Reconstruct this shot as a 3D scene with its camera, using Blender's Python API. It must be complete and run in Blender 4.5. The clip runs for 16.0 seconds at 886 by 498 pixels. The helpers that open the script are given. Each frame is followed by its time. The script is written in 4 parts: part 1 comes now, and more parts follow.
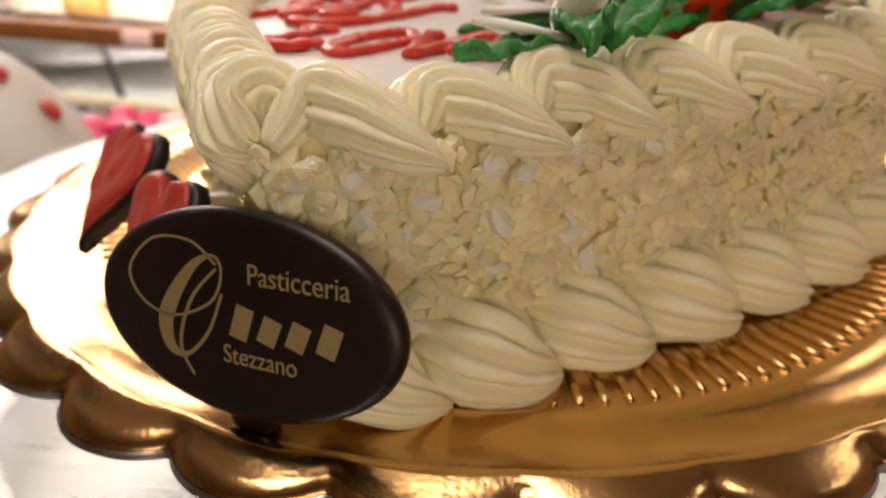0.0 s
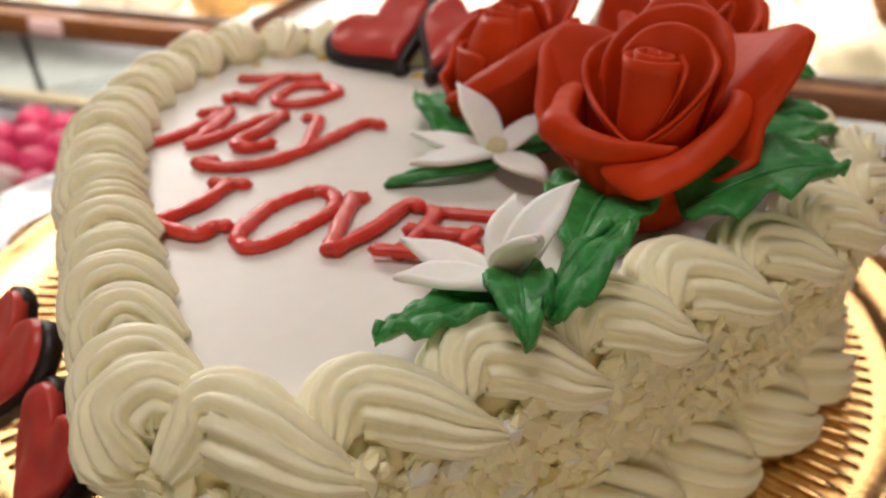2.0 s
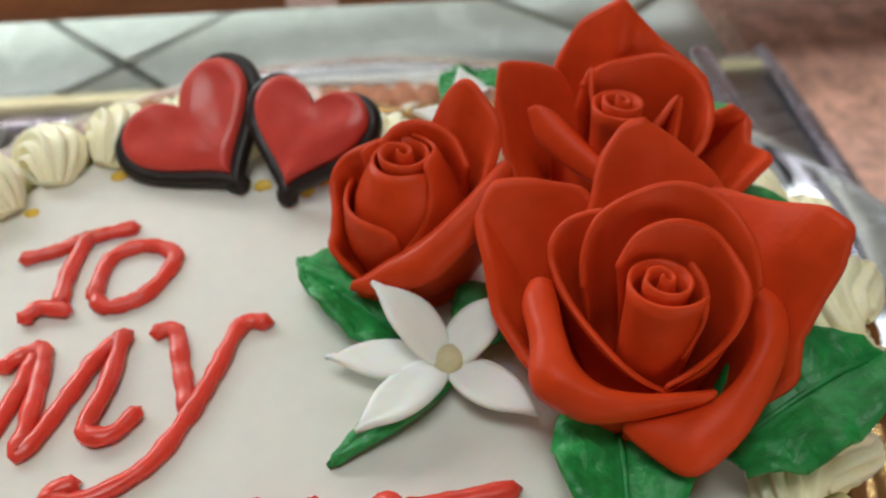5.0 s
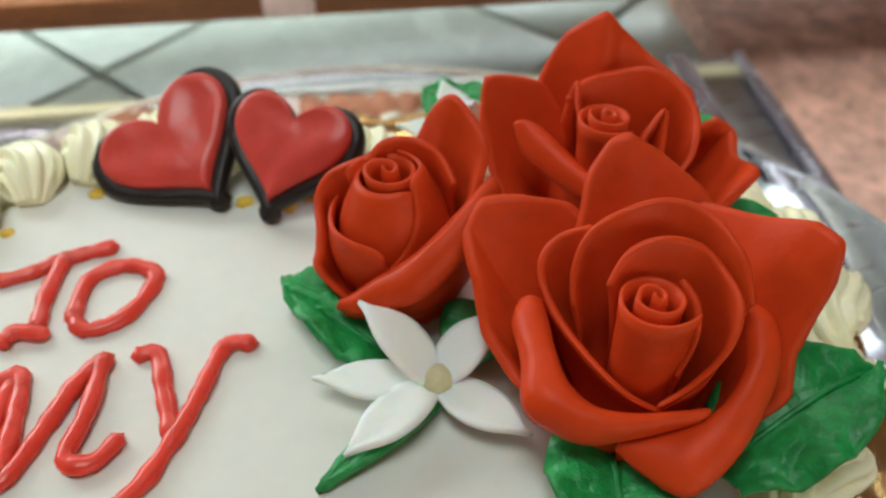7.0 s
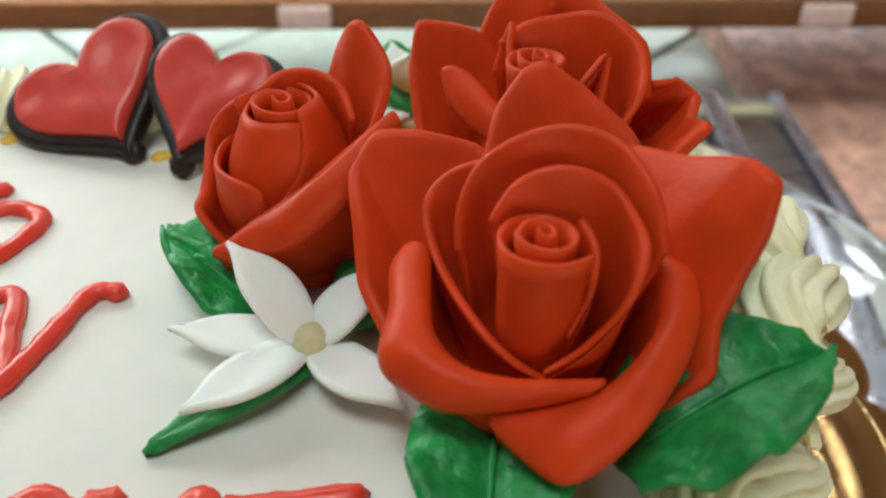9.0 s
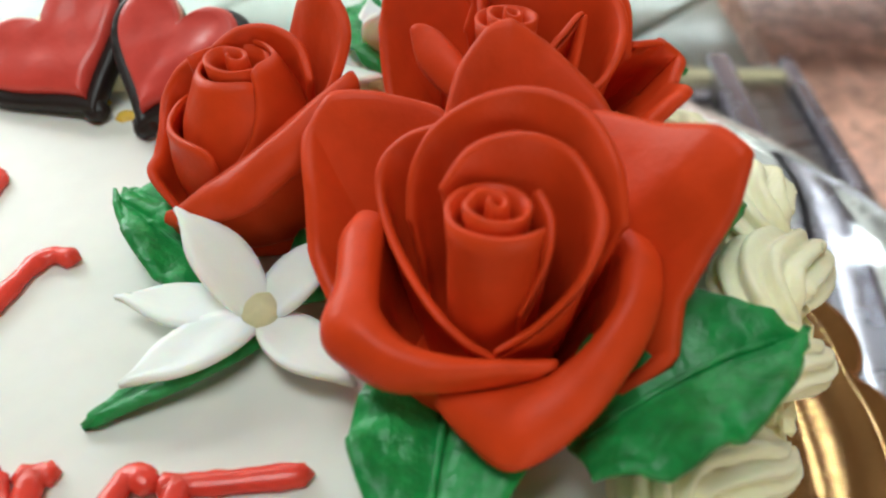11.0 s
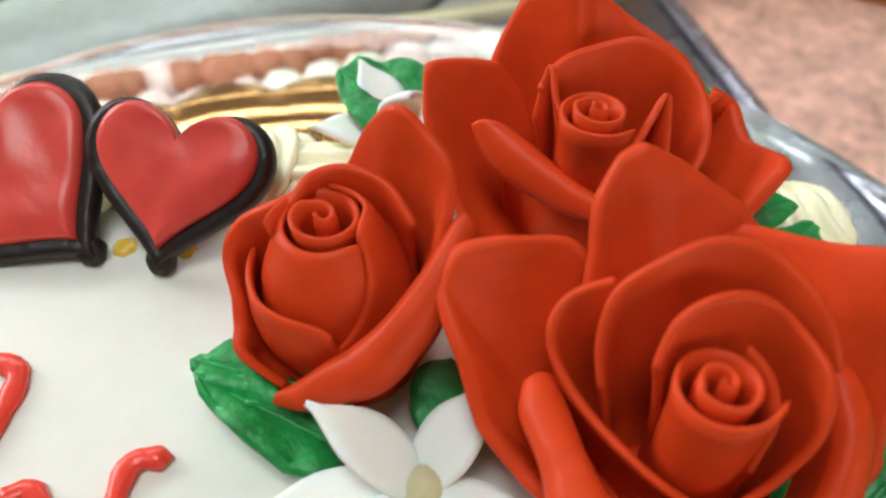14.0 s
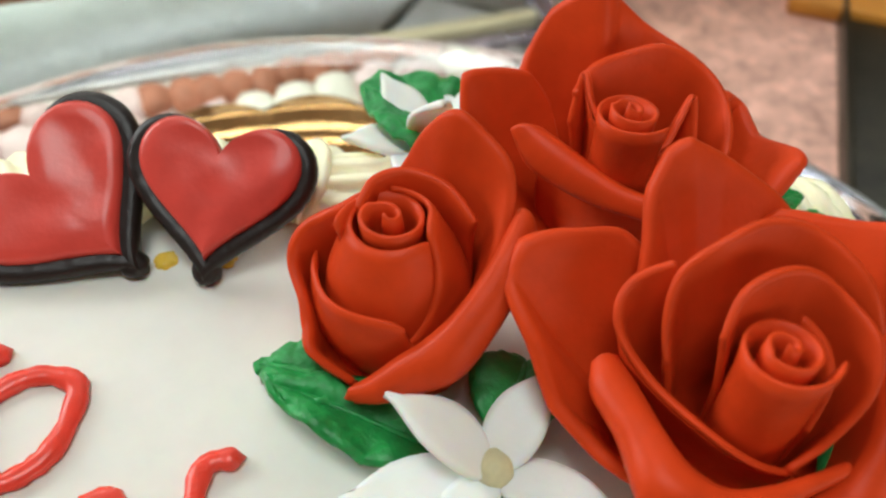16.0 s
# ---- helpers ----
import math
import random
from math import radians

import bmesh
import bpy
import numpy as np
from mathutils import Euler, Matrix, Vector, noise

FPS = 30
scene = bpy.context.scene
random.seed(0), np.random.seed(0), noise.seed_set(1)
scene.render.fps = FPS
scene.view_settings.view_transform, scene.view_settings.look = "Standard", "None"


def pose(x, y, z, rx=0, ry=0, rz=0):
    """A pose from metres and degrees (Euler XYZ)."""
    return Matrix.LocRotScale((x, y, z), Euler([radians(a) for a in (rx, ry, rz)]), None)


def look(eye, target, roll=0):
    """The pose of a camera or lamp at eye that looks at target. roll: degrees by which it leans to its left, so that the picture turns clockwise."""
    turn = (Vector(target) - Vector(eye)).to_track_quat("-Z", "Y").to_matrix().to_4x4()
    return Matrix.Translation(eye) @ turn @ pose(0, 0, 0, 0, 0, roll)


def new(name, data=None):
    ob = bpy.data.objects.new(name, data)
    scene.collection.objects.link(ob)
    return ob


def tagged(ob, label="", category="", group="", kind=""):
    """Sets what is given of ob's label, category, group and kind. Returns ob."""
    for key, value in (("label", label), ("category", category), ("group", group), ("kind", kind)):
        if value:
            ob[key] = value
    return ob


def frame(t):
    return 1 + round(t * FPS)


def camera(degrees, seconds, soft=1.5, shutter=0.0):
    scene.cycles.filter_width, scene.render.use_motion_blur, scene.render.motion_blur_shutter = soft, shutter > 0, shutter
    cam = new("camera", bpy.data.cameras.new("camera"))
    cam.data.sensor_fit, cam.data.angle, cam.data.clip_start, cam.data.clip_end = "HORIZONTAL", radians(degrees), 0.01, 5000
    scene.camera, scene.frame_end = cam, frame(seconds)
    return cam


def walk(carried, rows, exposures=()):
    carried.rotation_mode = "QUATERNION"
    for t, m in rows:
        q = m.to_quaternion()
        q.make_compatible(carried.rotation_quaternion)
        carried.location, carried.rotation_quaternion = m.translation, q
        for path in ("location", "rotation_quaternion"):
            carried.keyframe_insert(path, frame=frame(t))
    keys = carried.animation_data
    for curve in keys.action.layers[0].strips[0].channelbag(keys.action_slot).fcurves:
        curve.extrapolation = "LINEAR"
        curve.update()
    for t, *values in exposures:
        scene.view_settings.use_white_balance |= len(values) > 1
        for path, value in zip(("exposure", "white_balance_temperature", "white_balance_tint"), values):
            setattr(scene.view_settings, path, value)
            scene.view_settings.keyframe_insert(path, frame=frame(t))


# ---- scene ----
cam = camera(56.3, 16.0, 2.2)
U = 0.8  # metres for one unit of the plan
PATH = [
    (0, (0.049, -0.237, 0.125), (-0.255, 1.555, -0.707), -0.3),
    (0.5, (0.05, -0.231, 0.135), (-0.197, 1.55, -0.74), 0.7),
    (1, (0.053, -0.22, 0.154), (-0.167, 1.548, -0.757), 0.0),
    (1.5, (0.054, -0.206, 0.176), (-0.158, 1.546, -0.766), -0.1),
    (2, (0.046, -0.181, 0.185), (-0.116, 1.541, -0.819), 0.5),
    (2.5, (0.04, -0.148, 0.199), (-0.045, 1.526, -0.893), 0.2),
    (3, (0.028, -0.12, 0.208), (0.103, 1.498, -0.964), 0.6),
    (3.5, (0.007, -0.114, 0.22), (0.186, 1.462, -0.998), -0.9),
    (4, (0.009, -0.091, 0.237), (0.27, 1.374, -1.099), -1.4),
    (6.5, (0.006, -0.055, 0.244), (0.409, 1.308, -1.163), -0.5),
    (7, (0.007, -0.058, 0.243), (0.419, 1.323, -1.143), -0.5),
    (7.5, (0.015, -0.061, 0.235), (0.401, 1.343, -1.135), -0.9),
    (8, (0.02, -0.063, 0.225), (0.398, 1.401, -1.084), -0.6),
    (8.5, (0.035, -0.066, 0.211), (0.37, 1.419, -1.086), -0.2),
    (9, (0.043, -0.063, 0.205), (0.352, 1.448, -1.068), -0.0),
    (9.5, (0.052, -0.059, 0.203), (0.319, 1.459, -1.071), -0.8),
    (10, (0.051, -0.059, 0.2), (0.346, 1.446, -1.084), 0.2),
    (12.5, (0.063, -0.04, 0.205), (0.273, 1.363, -1.205), -0.8),
    (13, (0.044, -0.027, 0.222), (0.397, 1.326, -1.209), -0.2),
    (13.5, (0.044, -0.017, 0.236), (0.529, 1.198, -1.277), -1.8),
    (14, (0.013, -0.001, 0.226), (0.609, 1.157, -1.292), 0.9),
    (14.5, (0.0, 0.01, 0.223), (0.635, 1.167, -1.279), 0.2),
    (15, (-0.007, 0.01, 0.221), (0.67, 1.117, -1.301), 1.6),
    (15.5, (-0.014, 0.006, 0.226), (0.733, 1.145, -1.239), 3.3),
    (16, (-0.013, 0.002, 0.229), (0.738, 1.12, -1.249), 3.6),
]
EXPOSURES = [(0.0, -0.18, 6950, 21), (1.0, -0.24, 6750, 19), (2.0, -0.34, 6450, 16), (3.5, -0.27, 6100, 11), (6.5, -0.10, 5600, -3), (10.0, 0.12, 5600, -3), (12.5, 0.36, 5500, -1), (13.0, 0.38, 5500, 0), (16.0, 0.20, 5700, -1)]
walk(cam, [(t, look(Vector(eye) * U, Vector(target) * U, roll)) for t, eye, target, roll in PATH], EXPOSURES)
cam.data.dof.use_dof, cam.data.dof.focus_distance, cam.data.dof.aperture_fstop = True, 0.140, 16.0

# ---- light and exposure ----
world = bpy.data.worlds.new("room_air")
scene.world = world
world.use_nodes = True
world.node_tree.nodes["Background"].inputs[0].default_value = (1.0, 0.86, 0.70, 1)
world.node_tree.nodes["Background"].inputs[1].default_value = 0.09


CASE_TURN = -11.0


def case_place(a, b, z):
    """A place in the display case: a along its front rail, b towards the shop."""
    c, s = math.cos(radians(CASE_TURN)), math.sin(radians(CASE_TURN))
    return c * a - s * b, 0.5 + s * a + c * b, z


def area_lamp(name, eye, target, sx, sy, watts, colour):
    data = bpy.data.lights.new(name, "AREA")
    data.shape, data.size, data.size_y, data.energy, data.color = "RECTANGLE", sx * U, sy * U, watts, colour
    ob = new(name, data)
    ob.matrix_world = look(Vector(eye) * U, Vector(target) * U)
    return ob


area_lamp("case_tube_light", (-0.06, 0.85, 0.62), (0.0, 0.20, 0.0), 1.5, 0.10, 2.8, (1.0, 0.92, 0.80))
area_lamp("ceiling_light", (-0.25, -0.10, 2.1), (0.05, 0.1, 0.0), 1.0, 0.7, 13.0, (1.0, 0.94, 0.86))
# added fill from the front to lift the cake's side; no window is known
area_lamp("front_fill", (0.6, -2.3, 0.45), (0.05, 0.0, 0.0), 2.2, 1.0, 13.0, (1.0, 0.89, 0.68))
# added light for the gold's glare and the left shells; its source is unseen
area_lamp("back_left_fill", (-1.9, 2.6, 1.25), (0.0, 0.1, 0.0), 1.8, 1.2, 34.0, (1.0, 0.95, 0.88))
area_lamp("shelf_light", (0.05, 0.52, 0.28), (0.05, 1.0, 0.05), 1.6, 0.08, 9.0, (1.0, 0.88, 0.70))
# unseen fill, added so the tiles below the shelf come out bright
area_lamp("under_shelf_fill", case_place(0.0, 0.24, -0.052), case_place(0.0, 0.24, -0.2), 1.6, 0.05, 1.25, (1.0, 1.0, 0.92))


# ---- materials ----
def material(name, colour, rough=0.5, metal=0.0, var=0.12, grain=300.0, bump=0.15, bump_scale=600.0, sss=0.0, sss_radius=(0.0022, 0.0013, 0.0007),
             coat=0.0, spec=0.5, random_tint=0.0, stretch=(1, 1, 1), blotch=30.0, transmission=0.0, ior=1.45, rough_var=0.1):
    m = bpy.data.materials.new(name)
    m.use_nodes = True
    n, l = m.node_tree.nodes, m.node_tree.links
    p = n["Principled BSDF"]
    tc, mp = n.new("ShaderNodeTexCoord"), n.new("ShaderNodeMapping")
    mp.inputs["Scale"].default_value = stretch
    l.new(tc.outputs["Object"], mp.inputs["Vector"])
    n1, n2 = n.new("ShaderNodeTexNoise"), n.new("ShaderNodeTexNoise")
    n1.inputs["Scale"].default_value, n2.inputs["Scale"].default_value = blotch, grain
    n1.inputs["Detail"].default_value = 4
    for t in (n1, n2):
        l.new(mp.outputs[0], t.inputs["Vector"])
    add = n.new("ShaderNodeMath")
    l.new(n1.outputs[0], add.inputs[0]), l.new(n2.outputs[0], add.inputs[1])
    rng = n.new("ShaderNodeMapRange")
    rng.inputs[1].default_value, rng.inputs[2].default_value = 0.6, 1.4
    rng.inputs[3].default_value, rng.inputs[4].default_value = 1 - var, 1 + var
    l.new(add.outputs[0], rng.inputs[0])
    mix = n.new("ShaderNodeVectorMath")
    mix.operation = "SCALE"
    mix.inputs[0].default_value = colour
    l.new(rng.outputs[0], mix.inputs["Scale"])
    out = mix.outputs[0]
    if random_tint:
        info, r2, m2 = n.new("ShaderNodeObjectInfo"), n.new("ShaderNodeMapRange"), n.new("ShaderNodeVectorMath")
        geo, s = n.new("ShaderNodeNewGeometry"), n.new("ShaderNodeMath")
        s.operation = "ADD"
        l.new(info.outputs["Random"], s.inputs[0]), l.new(geo.outputs["Random Per Island"], s.inputs[1])
        r2.inputs[2].default_value = 2.0
        r2.inputs[3].default_value, r2.inputs[4].default_value = 1 - random_tint, 1 + random_tint
        m2.operation = "SCALE"
        l.new(s.outputs[0], r2.inputs[0]), l.new(out, m2.inputs[0]), l.new(r2.outputs[0], m2.inputs["Scale"])
        out = m2.outputs[0]
    l.new(out, p.inputs["Base Color"])
    rr = n.new("ShaderNodeMapRange")
    rr.inputs[3].default_value, rr.inputs[4].default_value = max(0.02, rough - rough_var), min(1, rough + rough_var)
    l.new(n1.outputs[0], rr.inputs[0]), l.new(rr.outputs[0], p.inputs["Roughness"])
    p.inputs["Metallic"].default_value = metal
    p.inputs["Specular IOR Level"].default_value = spec
    p.inputs["Coat Weight"].default_value = coat
    p.inputs["Transmission Weight"].default_value = transmission
    p.inputs["IOR"].default_value = ior
    if sss:
        p.inputs["Subsurface Weight"].default_value = sss
        p.inputs["Subsurface Radius"].default_value = sss_radius
        p.inputs["Subsurface Scale"].default_value = 1.0
    if bump:
        n3, b = n.new("ShaderNodeTexNoise"), n.new("ShaderNodeBump")
        n3.inputs["Scale"].default_value = bump_scale
        n3.inputs["Detail"].default_value = 5
        b.inputs["Strength"].default_value, b.inputs["Distance"].default_value = bump, 0.001
        l.new(mp.outputs[0], n3.inputs["Vector"]), l.new(n3.outputs[0], b.inputs["Height"]), l.new(b.outputs[0], p.inputs["Normal"])
    return m


RED = material("red_sugar_paste", (0.59, 0.049, 0.007), 0.43, spec=0.18, var=0.10, grain=260, blotch=60, bump=0.10, bump_scale=900, random_tint=0.05)
RED_ICING = material("red_piping_gel", (0.72, 0.058, 0.034), 0.26, var=0.16, grain=350, bump=0.35, bump_scale=260, sss=0.25, sss_radius=(0.004, 0.001, 0.001))
RED_GLAZE = material("red_glaze", (0.63, 0.066, 0.050), 0.34, var=0.10, grain=240, bump=0.40, bump_scale=110, blotch=90)
FONDANT = material("white_fondant", (0.78, 0.76, 0.70), 0.36, var=0.03, grain=200, bump=0.06, bump_scale=180, sss=0.2)
PETAL = material("white_petal_paste", (0.88, 0.88, 0.85), 0.5, var=0.02, grain=400, bump=0.06, bump_scale=700, sss=0.4)
PISTIL = material("pale_yellow_pistil", (0.66, 0.60, 0.36), 0.45, var=0.10, grain=600, bump=0.3, bump_scale=700, sss=0.2)
CREAM = material("cream_buttercream", (0.99, 0.93, 0.67), 0.30, var=0.03, grain=700, bump=0.10, bump_scale=900, sss=0.2, sss_radius=(0.0028, 0.0020, 0.0009), random_tint=0.02)
SPONGE = material("cream_coating", (0.96, 0.85, 0.52), 0.55, var=0.10, grain=400, bump=0.5, bump_scale=350, sss=0.25)
GEL = material("yellow_gel", (0.78, 0.50, 0.06), 0.2, var=0.1, bump=0.05, sss=0.2)
CHIP = material("white_chocolate_chip", (0.975, 0.89, 0.58), 0.34, var=0.06, grain=500, bump=0.12, bump_scale=700, sss=0.3, random_tint=0.14)
CHIP_WHITE = material("sugar_chip", (0.96, 0.95, 0.86), 0.40, var=0.04, grain=500, bump=0.2, bump_scale=600, sss=0.3, random_tint=0.04)
GREEN = material("green_icing", (0.034, 0.265, 0.058), 0.34, var=0.40, grain=420, bump=0.9, bump_scale=380, blotch=110, sss=0.08)
CHOC = material("dark_chocolate", (0.014, 0.007, 0.005), 0.36, var=0.2, grain=300, bump=0.10, bump_scale=500)
CHOC_EDGE = material("chocolate_edging", (0.016, 0.010, 0.009), 0.42, var=0.25, grain=300, bump=0.4, bump_scale=350)
GILT = material("gold_print", (0.36, 0.27, 0.12), 0.5, metal=0.2, var=0.12, grain=900, bump=0.1)
GOLD = material("gold_foil_card", (0.74, 0.46, 0.19), 0.21, metal=1.0, var=0.06, grain=500, bump=0.12, bump_scale=500, rough_var=0.05)
SILVER = material("silver_card_edge", (0.62, 0.58, 0.52), 0.28, metal=1.0, var=0.1, bump=0.1)
GLASS = material("clear_glass", (0.93, 0.97, 0.95), 0.02, var=0.01, bump=0.0, transmission=1.0, ior=1.45, rough_var=0.01)
STEEL = material("brushed_steel", (0.44, 0.43, 0.43), 0.30, metal=1.0, var=0.08, bump=0.08, stretch=(1, 12, 1), bump_scale=200)
DARK_STEEL = material("dark_steel_trim", (0.50, 0.47, 0.56), 0.26, metal=0.9, var=0.15, bump=0.1)
WOOD = material("brown_wood", (0.19, 0.075, 0.022), 0.32, var=0.35, grain=60, blotch=14, stretch=(1, 14, 14), bump=0.15, bump_scale=90)
TILE = material("grey_green_floor_tile", (0.56, 0.59, 0.53), 0.25, var=0.12, grain=90, blotch=18, bump=0.05, random_tint=0.05)
GROUT = material("dark_grout", (0.07, 0.068, 0.06), 0.8, var=0.2)
GRANITE = material("pink_granite", (0.80, 0.47, 0.37), 0.26, var=0.40, grain=150, blotch=45, bump=0.05)
PALE_TRIM = material("pale_yellow_trim", (0.58, 0.54, 0.36), 0.4, var=0.08)
MERINGUE = material("pink_white_meringue", (0.74, 0.58, 0.56), 0.5, var=0.14, grain=200, bump=0.4, bump_scale=200, random_tint=0.2)
PINK = material("bright_pink_sweets", (0.62, 0.04, 0.14), 0.4, var=0.2, random_tint=0.2)
PUFF = material("golden_pastry", (0.62, 0.36, 0.11), 0.5, var=0.25, grain=150, bump=0.4, bump_scale=200, random_tint=0.15)
BISCUIT = material("brown_biscuit", (0.42, 0.17, 0.10), 0.6, var=0.3, grain=150, bump=0.4, bump_scale=200, random_tint=0.3)
WHITE_CREAM = material("whipped_cream", (0.86, 0.82, 0.70), 0.5, var=0.06, bump=0.4, bump_scale=150, random_tint=0.06)
PAPER = material("white_tray_paper", (0.85, 0.83, 0.78), 0.6, var=0.04, bump=0.1)
PLASTER = material("warm_plaster", (0.27, 0.18, 0.11), 0.8, var=0.1, grain=40, blotch=3, bump=0.2, bump_scale=80)
OCHRE = material("ochre_panel", (0.60, 0.25, 0.03), 0.5, var=0.12, grain=40, blotch=6)
DARK_POST = material("dark_bronze_post", (0.035, 0.03, 0.018), 0.35, metal=0.5, var=0.5, grain=60, blotch=20)
FLOOR_MAT = material("brown_room_floor", (0.16, 0.11, 0.08), 0.4, var=0.2, grain=20, blotch=4)


# ---- building helpers ----
def link(name, me, mat, parent=None, label="", smooth=True):
    me.materials.append(mat)
    if smooth:
        me.polygons.foreach_set("use_smooth", [True] * len(me.polygons))
    ob = new(name, me)
    if parent:
        ob.parent = parent
        ob.matrix_parent_inverse = parent.matrix_basis.inverted()
    if label:
        ob["label"] = label
    return ob


def part(name, bm, mat, parent=None, label="", smooth=True):
    """One mesh object from a bmesh in plan units, under a thing or a part."""
    bmesh.ops.scale(bm, vec=(U, U, U), verts=bm.verts)
    bmesh.ops.recalc_face_normals(bm, faces=bm.faces)
    me = bpy.data.meshes.new(name)
    bm.to_mesh(me)
    bm.free()
    return link(name, me, mat, parent, label, smooth)


def grid_part(name, verts, faces, mat, parent=None, label="", smooth=True):
    me = bpy.data.meshes.new(name)
    me.from_pydata([tuple(float(c) * U for c in v) for v in verts], [], faces)
    bm = bmesh.new()
    bm.from_mesh(me)
    bmesh.ops.remove_doubles(bm, verts=bm.verts, dist=1e-6)
    bmesh.ops.recalc_face_normals(bm, faces=bm.faces)
    bm.to_mesh(me)
    bm.free()
    return link(name, me, mat, parent, label, smooth)


def thing(name, at, label, category, group="", kind=""):
    ob = new(name)
    ob.location = Vector(at) * U
    ob.empty_display_size = 0.01
    bpy.context.view_layer.update()
    return tagged(ob, label, category, group, kind)


def sheet(P, thick, wrap=False):
    """Verts and faces of a solid sheet from a grid of points (rows, columns, 3), thickened along its normals."""
    P = np.asarray(P, float)
    du, dv = np.gradient(P, axis=1), np.gradient(P, axis=0)
    N = np.cross(du, dv)
    N /= np.linalg.norm(N, axis=2, keepdims=True) + 1e-12
    r, c = P.shape[:2]
    t = np.full((r, c, 1), thick / 2)
    t[-1] *= 0.55
    t[:, 0] *= 0.55
    t[:, -1] *= 0.55
    verts = np.concatenate([(P + N * t).reshape(-1, 3), (P - N * t).reshape(-1, 3)])
    f, o = [], r * c
    for i in range(r - 1):
        for j in range(c - 1):
            a, b, d, e = i * c + j, i * c + j + 1, (i + 1) * c + j + 1, (i + 1) * c + j
            f += [(a, b, d, e), (o + e, o + d, o + b, o + a)]
    for j in range(c - 1):
        f.append((j + 1, j, o + j, o + j + 1))
        k = (r - 1) * c + j
        f.append((k, k + 1, o + k + 1, o + k))
    for i in range(r - 1):
        k = i * c
        f.append((k, k + c, o + k + c, o + k))
        k = i * c + c - 1
        f.append((k + c, k, o + k, o + k + c))
    return verts, f


def tube(points, radius, sides=8, closed=False, flat=1.0, seed=0, wobble=0.0):
    """Verts and faces of a rounded bead along a line."""
    rnd = random.Random(seed)
    p = [Vector(q) for q in points]
    n = len(p)
    verts, faces = [], []
    for i in range(n):
        a, b = p[(i - 1) % n if closed else max(i - 1, 0)], p[(i + 1) % n if closed else min(i + 1, n - 1)]
        d = (b - a).normalized()
        side = Vector((0, 0, 1)).cross(d)
        side = side.normalized() if side.length > 1e-6 else Vector((1, 0, 0))
        up = d.cross(side).normalized()
        r = radius * (1 + wobble * (rnd.random() - 0.5))
        for k in range(sides):
            w = 2 * math.pi * k / sides
            verts.append(p[i] + side * (r * math.cos(w)) + up * (r * flat * math.sin(w)))
    for i in range(n if closed else n - 1):
        for k in range(sides):
            j = (i + 1) % n
            faces.append((i * sides + k, i * sides + (k + 1) % sides, j * sides + (k + 1) % sides, j * sides + k))
    if not closed:
        for i, rev in ((0, 1), (n - 1, 0)):
            d = (p[0] - p[1]) if i == 0 else (p[-1] - p[-2])
            verts.append(p[i] + d.normalized() * radius * 0.8)
            c = len(verts) - 1
            for k in range(sides):
                q = (i * sides + k, i * sides + (k + 1) % sides)
                faces.append((c, *(q[::-1] if rev else q)) if rev else (c, *q))
    return verts, faces


def smooth_line(pts, steps=6, closed=False):
    """A Catmull-Rom line through control points."""
    p = [np.array(q, float) for q in pts]
    n, out = len(p), []
    for i in range(n if closed else n - 1):
        a, b, c, d = (p[(i + k) % n] if closed else p[min(max(i + k, 0), n - 1)] for k in (-1, 0, 1, 2))
        for s in range(steps):
            t = s / steps
            out.append(0.5 * (2 * b + (c - a) * t + (2 * a - 5 * b + 4 * c - d) * t * t + (3 * b - a - 3 * c + d) * t ** 3))
    if not closed:
        out.append(p[-1])
    return out


def box(cx, cy, cz, sx, sy, sz, turn=0.0, bevel=0.004):
    bm = bmesh.new()
    bmesh.ops.create_cube(bm, size=1, matrix=pose(cx, cy, cz, 0, 0, turn) @ Matrix.Diagonal((sx, sy, sz, 1)))
    if bevel:
        bmesh.ops.bevel(bm, geom=bm.edges[:], offset=bevel, segments=2, profile=0.6, affect="EDGES")
    return bm


case = case_place


def case_box(a0, a1, b0, b1, z0, z1, bevel=0.003):
    x, y, z = case((a0 + a1) / 2, (b0 + b1) / 2, (z0 + z1) / 2)
    return box(x, y, z, a1 - a0, b1 - b0, z1 - z0, CASE_TURN, bevel)


# ---- the shop and the display case ----
def structure(ob, label, category):
    return tagged(ob, label, category, kind="structure")


structure(part("floor", box(0, 0.5, -1.26, 6, 6, 0.04, 0, 0), FLOOR_MAT, smooth=False), "brown floor of the pastry shop", "floor")
structure(part("ceiling", box(0, 0.5, 2.32, 6, 6, 0.04, 0, 0), PLASTER, smooth=False), "plain warm plaster ceiling", "ceiling")
for nm, cx, cy, sx, sy in (("wall_north", 0, 3.52, 6, 0.06), ("wall_south", 0, -2.52, 6, 0.06), ("wall_east", 3.03, 0.5, 0.06, 5.9), ("wall_west", -3.03, 0.5, 0.06, 5.9)):
    structure(part(nm, box(cx, cy, 0.53, sx, sy, 3.54, 0, 0), PLASTER, smooth=False), "warm brown plaster wall of the shop", "wall")

